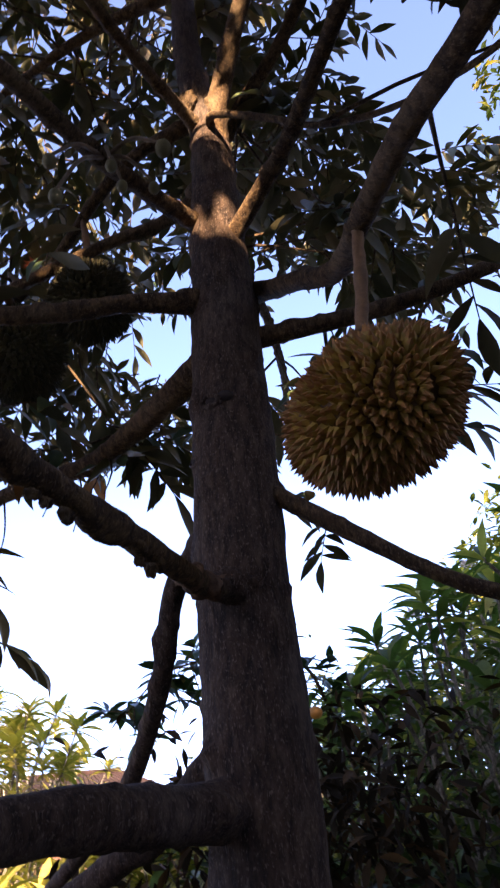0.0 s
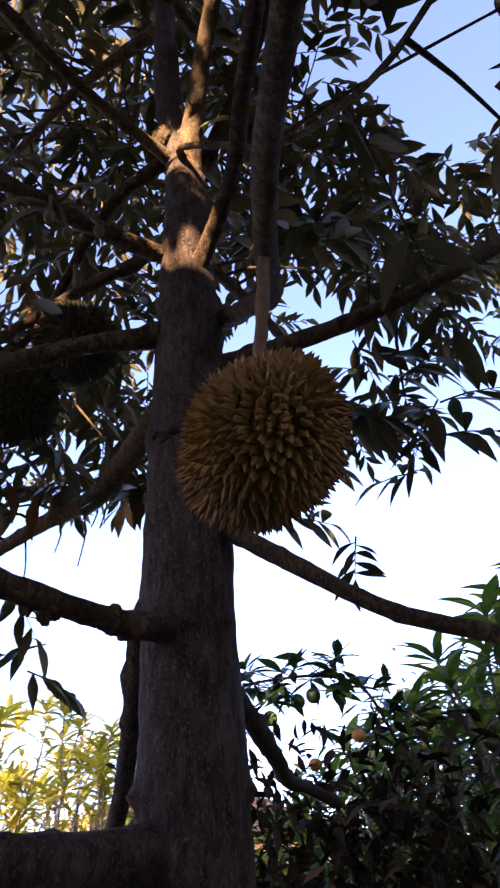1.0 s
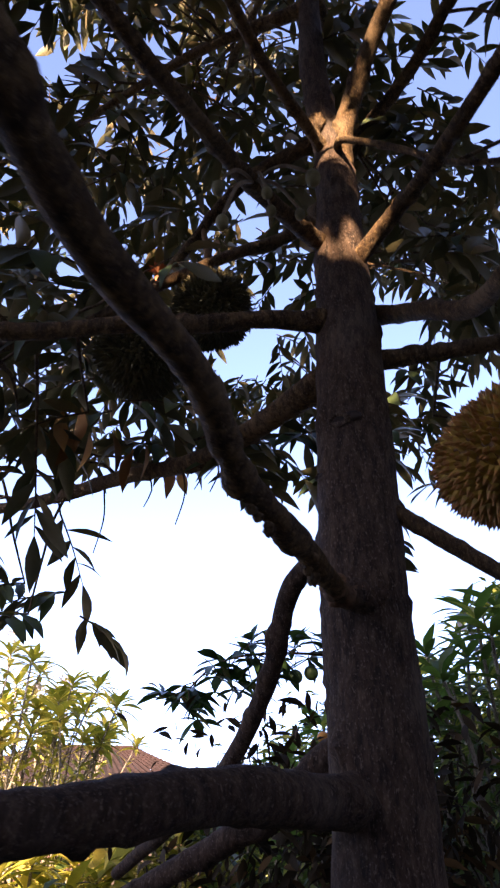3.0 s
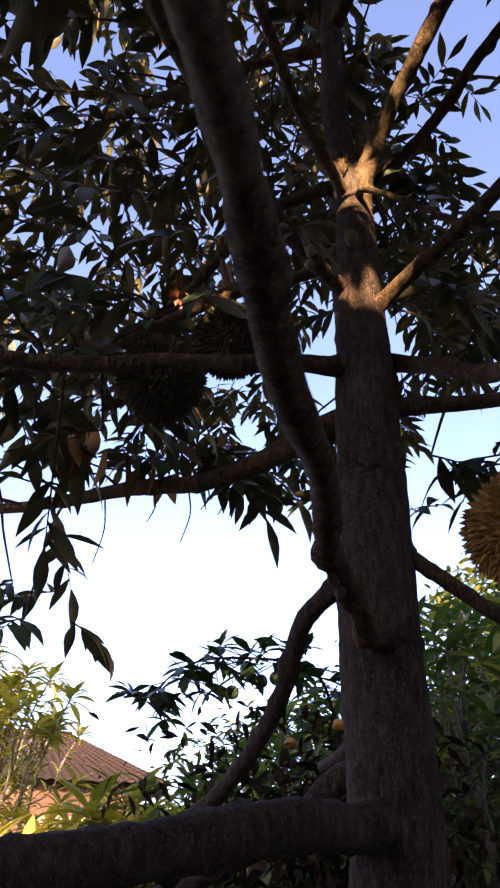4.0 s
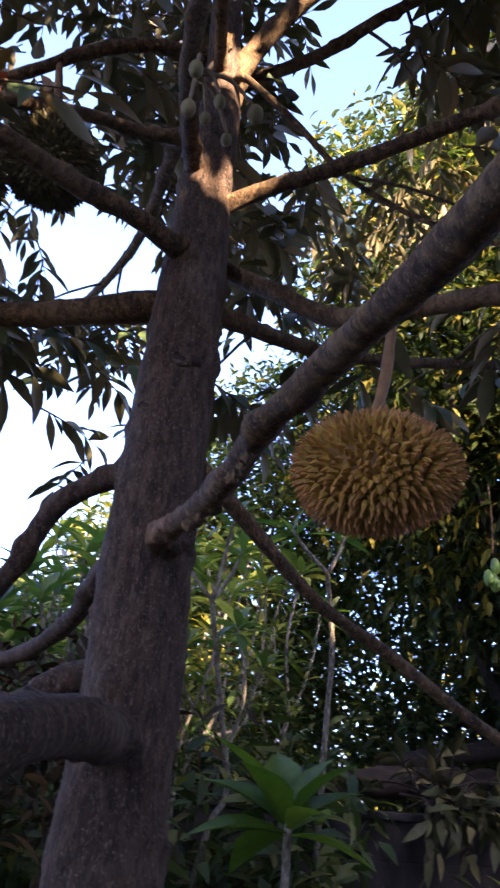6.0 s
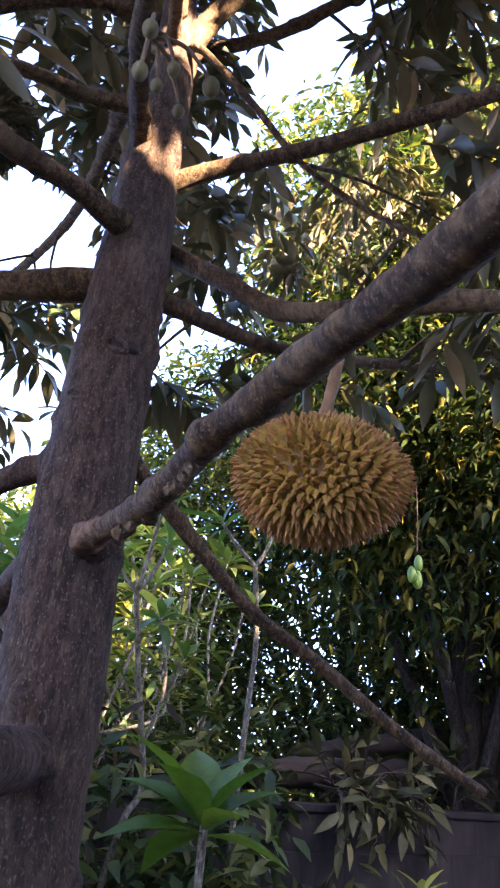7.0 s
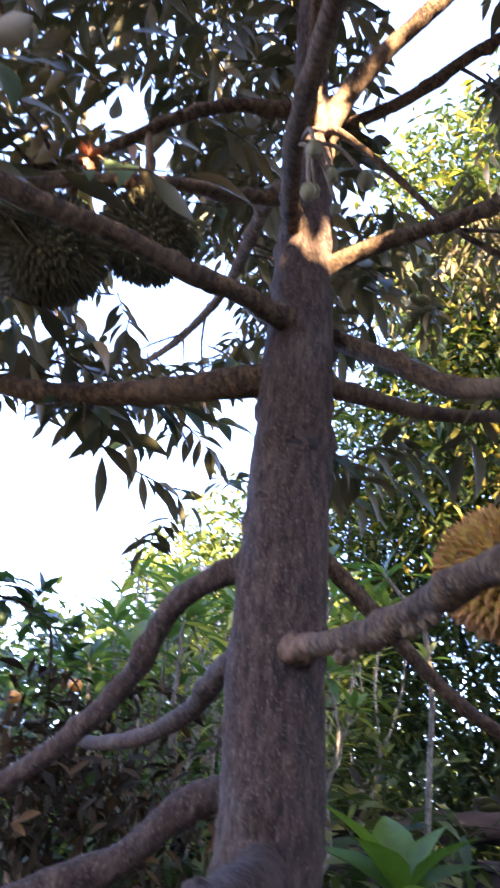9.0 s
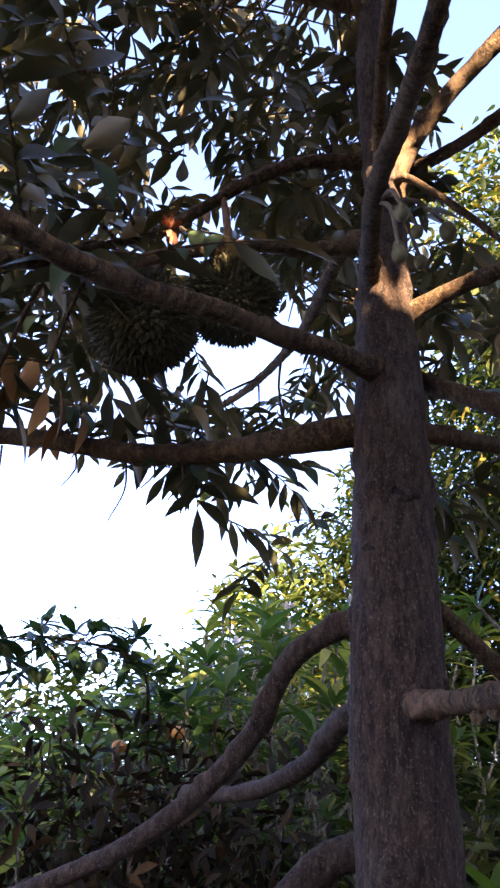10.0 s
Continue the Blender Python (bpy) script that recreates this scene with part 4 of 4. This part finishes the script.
SMALL = [leaf_data(0.12 + 0.02 * k, 0.042 + 0.005 * k, 0.3, 0.4 + 0.1 * k, 0.0, 3, False) for k in range(3)]


def broad_tree(name, base, height, middle, size, count, mat, label, seed, trunk_r=0.12, scale=(0.8, 1.2), shell=0.2):
    r = random.Random(seed)
    t = thing(name, label, "tree", at=base)
    m = Vector(middle)
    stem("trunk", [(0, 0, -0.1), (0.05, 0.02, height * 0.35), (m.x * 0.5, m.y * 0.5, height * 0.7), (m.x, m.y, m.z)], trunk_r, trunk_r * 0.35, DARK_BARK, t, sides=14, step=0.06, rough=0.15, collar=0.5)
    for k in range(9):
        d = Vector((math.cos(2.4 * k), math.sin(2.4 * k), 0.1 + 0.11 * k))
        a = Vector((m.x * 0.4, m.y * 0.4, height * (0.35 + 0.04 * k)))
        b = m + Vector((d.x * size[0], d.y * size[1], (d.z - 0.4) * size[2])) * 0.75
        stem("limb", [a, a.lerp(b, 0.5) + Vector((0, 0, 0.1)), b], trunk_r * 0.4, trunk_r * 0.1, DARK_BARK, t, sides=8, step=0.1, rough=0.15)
    h = Heap()
    crown_heap(h, m, size, count, SMALL, r, shell, scale=scale)
    h.link("crown", [mat], t)["kind"] = "stuff"
    return t


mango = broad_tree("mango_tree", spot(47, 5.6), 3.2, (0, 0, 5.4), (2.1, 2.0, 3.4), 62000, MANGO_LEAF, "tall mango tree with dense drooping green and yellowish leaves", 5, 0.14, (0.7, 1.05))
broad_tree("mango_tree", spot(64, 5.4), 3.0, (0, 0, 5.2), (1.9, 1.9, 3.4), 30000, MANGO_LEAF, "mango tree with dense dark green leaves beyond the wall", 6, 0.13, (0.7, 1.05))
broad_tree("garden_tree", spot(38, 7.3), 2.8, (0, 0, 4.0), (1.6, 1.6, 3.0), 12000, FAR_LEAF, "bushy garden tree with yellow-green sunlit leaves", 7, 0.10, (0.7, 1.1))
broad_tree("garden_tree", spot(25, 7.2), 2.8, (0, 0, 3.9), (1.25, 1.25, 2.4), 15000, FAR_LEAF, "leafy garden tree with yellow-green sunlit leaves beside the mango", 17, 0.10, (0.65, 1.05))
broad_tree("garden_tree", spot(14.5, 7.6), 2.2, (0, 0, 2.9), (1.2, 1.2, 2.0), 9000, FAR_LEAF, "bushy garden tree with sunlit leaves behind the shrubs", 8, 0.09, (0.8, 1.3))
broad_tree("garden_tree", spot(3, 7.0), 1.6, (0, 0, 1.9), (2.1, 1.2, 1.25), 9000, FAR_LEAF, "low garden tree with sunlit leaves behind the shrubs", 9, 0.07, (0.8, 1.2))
# undergrowth
under = Heap()
r = random.Random(77)
for az in range(-60, 30, 4):
    for k in range(2):
        x, y, z = spot(az + r.uniform(-2, 2), r.uniform(3.4, 6.0))
        crown_heap(under, (x, y, 0.65), (0.6, 0.6, r.uniform(0.5, 0.95)), 320, SMALL, r, 0.3, scale=(0.8, 1.4))
for az in range(17, 76, 3):
    x, y, z = spot(az + r.uniform(-1, 1), r.uniform(6.2, 7.6))
    crown_heap(under, (x, y, 1.8), (0.9, 0.9, r.uniform(1.5, 2.4)), 1500 if az < 42 else 2500, SMALL, r, 0.1, scale=(0.6, 1.0))
for az in range(-4, 30, 3):
    x, y, z = spot(az + r.uniform(-1, 1), r.uniform(4.4, 5.6))
    crown_heap(under, (x, y, 1.2), (0.6, 0.6, r.uniform(0.9, 1.3)), 330, SMALL, r, 0.2, scale=(0.8, 1.4))
for az in range(-8, 30, 3):
    x, y, z = spot(az + r.uniform(-1, 1), r.uniform(3.0, 3.5))
    crown_heap(under, (x, y, 0.95), (0.4, 0.4, r.uniform(0.5, 0.8)), 210, SMALL, r, 0.2, scale=(0.8, 1.3))
ob = under.link("undergrowth", [UNDER_LEAF])
tagged(ob, "low green undergrowth along the garden edge", "shrubs", kind="stuff")
hedge = Heap()
for az in range(22, 80, 4):
    x, y, z = spot(az + r.uniform(-1, 1), r.uniform(9.0, 11.0))
    crown_heap(hedge, (x, y, 2.3), (1.0, 1.0, r.uniform(1.0, 1.6)), 420, SMALL, r, 0.3, scale=(0.8, 1.4))
for az in range(-62, -22, 3):
    x, y, z = spot(az + r.uniform(-1, 1), r.uniform(7.6, 9.2))
    crown_heap(hedge, (x, y, 0.8), (0.8, 0.8, r.uniform(0.7, 0.95)), 420, SMALL, r, 0.3, scale=(0.9, 1.5))
# the hedge takes the same leaf with sunlight in its colour
tagged(hedge.link("sunlit_hedge", [SUN_YELLOW_LEAF]), "yellow-green sunlit hedge at the far side of the garden", "hedge", kind="stuff")
far = Heap()
for k in range(46):
    a = radians(-180 + k * 7.9)
    d = r.uniform(24, 34)
    crown_heap(far, (d * math.sin(a), d * math.cos(a), 1.2), (3.2, 3.2, r.uniform(1.4, 2.4)), 500, SMALL, r, 0.6, scale=(4, 6), clump=5, spreadc=0.6)
ob = far.link("far_trees", [FAR_LEAF])
tagged(ob, "distant line of green trees", "trees", kind="stuff")

# citrus-like sapling with round fruits
sapling = thing("fruit_sapling", "slender sapling with dark leaves and small round fruits", "tree", at=(-0.08, 2.65, 0))
base = sapling.location
main = [Vector(p) - base for p in ((-0.08, 2.65, -0.05), (-0.09, 2.62, 1.5), (-0.18, 2.2, 2.1), (-0.281, 2.026, 2.265), (-0.545, 1.94, 2.30), (-0.833, 1.882, 2.262), (-1.04, 1.888, 2.10))]
stem("trunk", main, 0.018, 0.004, LIMB_BARK, sapling, sides=8, step=0.04, rough=0.1)
leafs = Heap()
blade = [leaf_data(0.135 + 0.015 * k, 0.046, 0.25, 0.3, 0.05, 5, False) for k in range(3)]
for k in range(64):
    u = 0.50 + 0.5 * ((k + rng.random()) / 64) ** 0.6
    p, d = on_line(main, u)
    a = rng.uniform(0, 6.28)
    w = (d * 0.5 + Vector((math.cos(a), math.sin(a), rng.uniform(-0.9, 0.9)))).normalized()
    q = p + w * rng.uniform(0.03, 0.15)
    v, f = tube_data([p, p.lerp(q, 0.5), q], lambda u: 0.003, 5, 0.05)
    link_mesh("twig", v, f, [LIMB_BARK], None, sapling)
    for j in range(rng.randint(3, 6)):
        b = rng.uniform(0, 6.28)
        leafs.add(blade[rng.randrange(3)], aim(q, w * 0.7 + Vector((math.cos(b), math.sin(b), rng.uniform(-0.6, 0.8))), rng.uniform(-0.5, 0.5), rng.uniform(0.7, 1.1)))
leafs.link("foliage", [CITRUS_LEAF], sapling)["kind"] = "stuff"
for x, y, z in ((-0.646, 1.996, 2.155), (-0.508, 1.99, 2.204), (-0.435, 1.993, 2.218)):
    p = Vector((x, y, z)) - base
    v, f, i = ball_data(0.034, 0.034, 0.033, 10, 16, 0.05)
    ob = link_mesh("fruit", v, f, [DARK_FRUIT], None, sapling, "small round dark green fruit")
    ob.location = p
    stem("fruit_stalk", [(0, 0, 0.03), (0.0, 0, 0.06), (0.01, -0.02, 0.10)], 0.002, 0.002, LIMB_BARK, ob, sides=6)

# ---- wall, debris, mangoes ----
def box_data(sx, sy, sz, bevel=0.006):
    bm = bmesh.new()
    bmesh.ops.create_cube(bm, size=1)
    bmesh.ops.scale(bm, vec=(sx, sy, sz), verts=bm.verts)
    if bevel:
        bmesh.ops.bevel(bm, geom=bm.edges[:], offset=bevel, segments=1, affect="EDGES")
    return bm


yard_wall = thing("wall_garden", "weathered dark grey concrete garden wall", "wall", kind="structure", at=(2.4, 2.6, 0))
WALL = [(0.2, 3.9, 1.42), (2.5, 2.58, 1.455), (5.2, 2.3, 1.52), (8.0, 2.0, 1.56)]
for (x0, y0, z0), (x1, y1, z1) in zip(WALL, WALL[1:]):
    a, b = Vector((x0 - 2.4, y0 - 2.6, 0)), Vector((x1 - 2.4, y1 - 2.6, 0))
    n = Vector((-(b - a).y, (b - a).x, 0)).normalized() * 0.07
    along = (b - a).normalized() * 0.02
    a, b = a - along, b + along
    for name, low, high0, high1, s in (("panel", -0.2, z0 - 0.045, z1 - 0.045, 1.0), ("coping", z0 - 0.045, z0, z1, 1.35)):
        bm = bmesh.new()
        lo = [bm.verts.new(p + Vector((0, 0, low + (z1 - z0 if name == "coping" and e else 0)))) for p, e in ((a - n * s, 0), (b - n * s, 1), (b + n * s, 1), (a + n * s, 0))]
        hi = [bm.verts.new(p + Vector((0, 0, h))) for p, h in ((a - n * s, high0), (b - n * s, high1), (b + n * s, high1), (a + n * s, high0))]
        bm.faces.new(lo[::-1])
        bm.faces.new(hi)
        for k in range(4):
            bm.faces.new((lo[k], lo[(k + 1) % 4], hi[(k + 1) % 4], hi[k]))
        bmesh.ops.bevel(bm, geom=bm.edges[:], offset=0.006, segments=1, affect="EDGES")
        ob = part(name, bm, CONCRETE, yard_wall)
        ob.data.polygons.foreach_set("use_smooth", [False] * len(ob.data.polygons))


# blocks of the wall, course by course
bm = box_data(0.394, 0.02, 0.194, 0.003)
block = bpy.data.meshes.new("block")
bm.to_mesh(block)
bm.free()
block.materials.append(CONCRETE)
for (x0, y0, z0), (x1, y1, z1) in zip(WALL[:2], WALL[1:3]):
    a, d = Vector((x0, y0, 0)), Vector((x1 - x0, y1 - y0, 0))
    n = Vector((d.y, -d.x, 0)).normalized()
    for c in range(4):
        start = 0.2 * (c % 2)
        whole = int((d.length - start) / 0.4)
        left = d.length - start - whole * 0.4
        for k in range(whole + 1):
            wide = 1.0 if k < whole else (left + 0.03) / 0.4
            if wide < 0.08:
                continue
            s = (start + k * 0.4 + 0.2 * wide) / d.length
            ob = new("block", block)
            ob.scale = (wide, 1, 1)
            ob.parent = yard_wall
            ob.location = a + d * s + n * (0.0615 + rng.uniform(0, 0.002)) + Vector((-2.4, -2.6, z0 + (z1 - z0) * s - 0.15 - 0.2 * c))
            ob.rotation_euler = (0, -math.atan2(z1 - z0, d.length), math.atan2(d.y, d.x))
# a small yellow plant before the wall
croton = thing("croton_plant", "small plant with speckled yellow leaves before the wall", "plant", at=(1.96, 1.13, 0))
stem("stem", [(0, 0, -0.03), (0.01, 0, 0.6), (0, 0.01, 1.25 - 0.03)], 0.009, 0.004, SHRUB_BARK, croton, sides=8, step=0.04)
for k in range(9):
    v, f, i = leaf_data(0.13, 0.045, 0.3, 0.3, 0.03, 5, False)
    ob = link_mesh("leaf", v, f, [SUN_YELLOW_LEAF], None, croton)
    ob.matrix_basis = aim(Vector((0, 0.01, 1.25 - 0.02 - 0.006 * k)), (math.cos(2.4 * k), math.sin(2.4 * k), 1.1 - 0.15 * k), 0.2 * (k % 3 - 1))


def log(ctrl, r0, r1, label):
    t = thing("fallen_log", label, "log", "logs behind the wall", at=ctrl[0])
    o = Vector(ctrl[0])
    stem("log", [Vector(p) - o for p in ctrl], r0, r1, RUST_WOOD, t, sides=16, step=0.04, rough=0.25, knobs=0.6)


log([(1.5, 3.5, 1.50), (2.5, 3.0, 1.60), (3.6, 2.85, 1.68), (5.2, 2.6, 1.78)], 0.10, 0.08, "dark rotting log lying along the wall top")
log([(2.9, 3.3, 1.70), (3.8, 3.0, 1.92), (4.8, 2.7, 2.10), (5.8, 2.5, 2.2)], 0.085, 0.06, "dark fallen trunk leaning over the wall")
pile = thing("cut_branches", "heap of cut branches with wilted olive leaves hanging over the wall", "branches", at=(2.95, 2.50, 1.47))
heap, sticks = Heap(), Heap()
for k in range(58):
    over = k % 2 == 0
    a = Vector((rng.uniform(-0.40, 0.28 if over else 0.9), rng.uniform(-0.10, 0.14), rng.uniform(0.0, 0.16)))
    if over:
        e = a + Vector((rng.gauss(-0.08, 0.12), -0.16 - 0.1 * rng.random() - a.y, -rng.uniform(0.02, 0.32)))
        m = Vector((a.x * 0.5 + e.x * 0.5, -0.15, 0.06))
    else:
        e = a + Vector((rng.gauss(0, 0.25), rng.gauss(0, 0.12), rng.uniform(0.0, 0.26)))
        m = a.lerp(e, 0.5) + Vector((0, 0, 0.03))
    v, f = tube_data([a, m, e], lambda u: 0.009 - 0.005 * u, 6, 0.05)
    sticks.add((v, f, None), Matrix())
    d = (e - m).normalized()
    for j in range(4 if over else 6):
        w = d + Vector((rng.gauss(-0.3, 0.9), rng.gauss(-0.2, 0.5), rng.gauss(-0.05, 0.6)))
        heap.add(LEAVES[rng.randrange(8)], aim(m.lerp(e, rng.random() ** 0.7), w, rng.uniform(-1, 1), rng.uniform(0.8, 1.6)))
sticks.link("stick_tangle", [DARK_BARK], pile)["kind"] = "stuff"
heap.link("wilted_leaves", [WILTED_LEAF, WILTED_LEAF], pile)["kind"] = "stuff"
hang = thing("hanging_mangoes", "three small green mangoes hanging on a long stalk", "fruit", at=(2.566, 1.747, 2.95))
stem("stalk", [(0, 0, 0.35), (0.01, 0, 0.15), (0, 0, -0.10)], 0.004, 0.003, STALK, hang, sides=6)
for x, z, s in ((-0.045, -0.25, 1.0), (0.0, -0.27, 1.1), (0.012, -0.17, 1.0)):
    v, f, i = ball_data(0.027 * s, 0.026 * s, 0.050 * s, 12, 16, 0.05)
    link_mesh("mango", v, f, [GREEN_FRUIT], None, hang).location = (x, 0, z)
# withered bush with orange fruits behind the lower limbs
bush = thing("withered_bush", "withered bush with brown leaves and two orange fruits", "shrub", at=(-0.25, 1.5, 0))
stem("stem", [(0, 0, -0.05), (0.05, 0.05, 0.9), (0.0, 0.0, 1.75)], 0.02, 0.008, DEAD_WOOD, bush, sides=8, step=0.05)
heap = Heap()
for k in range(1500):
    p = Vector((rng.gauss(0.05, 0.34), rng.gauss(0, 0.17), min(1.98, rng.gauss(1.60, 0.20))))
    heap.add(LEAVES[rng.randrange(8)], aim(p, (rng.gauss(0, 1), rng.gauss(0, 1), rng.gauss(-0.5, 0.8)), rng.uniform(-1, 1), rng.uniform(0.4, 0.8)))
heap.link("brown_leaves", [BROWN_LEAF, BROWN_LEAF], bush)["kind"] = "stuff"
for x, y, z in ((0.115, -0.01, 1.942), (-0.077, 0.064, 1.883)):
    v, f, i = ball_data(0.026, 0.026, 0.022, 10, 14, 0.08)
    link_mesh("fruit", v, f, [ORANGE_FRUIT], None, bush, "orange fruit").location = (x, y, z)

# ---- house and cables ----
house = thing("house", "low house with a red-brown clay tiled hip roof", "house", at=spot(-26, 16.5))
house.rotation_euler = (0, 0, radians(20))
bm = box_data(5.2, 4.2, 2.5, 0.02)
bmesh.ops.translate(bm, vec=(0, 0, 1.25), verts=bm.verts)
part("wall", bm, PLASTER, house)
v, f = [], []
rows, cols = 22, 66
W2, D2, RIDGE, EAVE, TOP = 3.1, 2.6, 1.1, 2.4, 3.45
for sx, sy in ((0, -1), (0, 1), (1, 0), (-1, 0)):
    for i in range(rows):
        u0, u1 = i / rows, (i + 1) / rows + 0.03
        for k in range(cols):
            q = []
            for uu, kk, lift in ((u0, k, 0.02), (u0, k + 1, 0.02), (u1, k + 1, 0.0), (u1, k, 0.0)):
                s = 2 * kk / cols - 1
                lift += 0.03 * abs(math.sin(kk * math.pi / 2))
                if sy:
                    half = W2 + (RIDGE - W2) * uu
                    q.append((s * half, sy * D2 * (1 - uu), EAVE + (TOP - EAVE) * uu + lift))
                else:
                    half = D2 * (1 - uu)
                    q.append((sx * (W2 + (RIDGE - W2) * uu), s * half, EAVE + (TOP - EAVE) * uu + lift))
            o = len(v)
            v += q
            f.append((o, o + 1, o + 2, o + 3))
link_mesh("roof", v, f, [ROOF_TILE], None, house, "red-brown clay tiles", smooth=False)["kind"] = "stuff"
stem("ridge", [(-RIDGE, 0, TOP + 0.03), (0, 0, TOP + 0.03), (RIDGE, 0, TOP + 0.03)], 0.07, 0.07, ROOF_TILE, house, sides=10, step=0.1, rough=0.05)
for x in (-1.4, 1.3):
    w = part("window", box_data(0.9, 0.08, 1.0, 0.01), RUST_WOOD, house)
    w.location = (x, -2.11, 1.3)
    for dx, dz, sx, sz in ((-0.47, 0, 0.08, 1.12), (0.47, 0, 0.08, 1.12), (0, 0.53, 0.86, 0.07), (0, 0, 0.05, 0.99)):
        part("frame", box_data(sx, 0.06, sz, 0.006), DEAD_WOOD, w).location = (dx, -0.05, dz)
    part("sill", box_data(1.1, 0.16, 0.06, 0.01), PLASTER, w).location = (0, -0.09, -0.56)
for k, (z0, z1) in enumerate(((3.5, 4.1), (3.1, 3.6))):
    a, b = Vector((-14, 14, z0)), Vector((8, 16, z1))
    c = thing("overhead_cable", "thin dark overhead cable crossing the garden", "cable", "overhead cables", at=a)
    stem("wire", [Vector((0, 0, 0)), (b - a) * 0.5 + Vector((0, 0, -0.5)), b - a], 0.009, 0.009, CABLE, c, sides=6, step=0.4, rough=0)

# ---- leaves of the durian, the nearest one by one ----
meshes = []
for k, (v, f, i) in enumerate(LEAVES):
    me = bpy.data.meshes.new("leaf")
    me.from_pydata(v, [], f)
    me.materials.append(LEAF_TOP)
    me.materials.append(LEAF_UNDER)
    me.polygons.foreach_set("material_index", i)
    me.polygons.foreach_set("use_smooth", [True] * len(f))
    meshes.append(me)
leaf_spots.sort(key=lambda s: (s[0] - Vector((0.0, -0.5, 2.3))).length)
rest = Heap()
for n, (p, k, m) in enumerate(leaf_spots):
    if n < 300:
        ob = new("leaf", meshes[k])
        ob.parent = tree
        ob.matrix_basis = m
    else:
        rest.add(LEAVES[k], m)
rest.link("foliage", [LEAF_TOP, LEAF_UNDER], tree, "bronze-backed pointed leaves")["kind"] = "stuff"
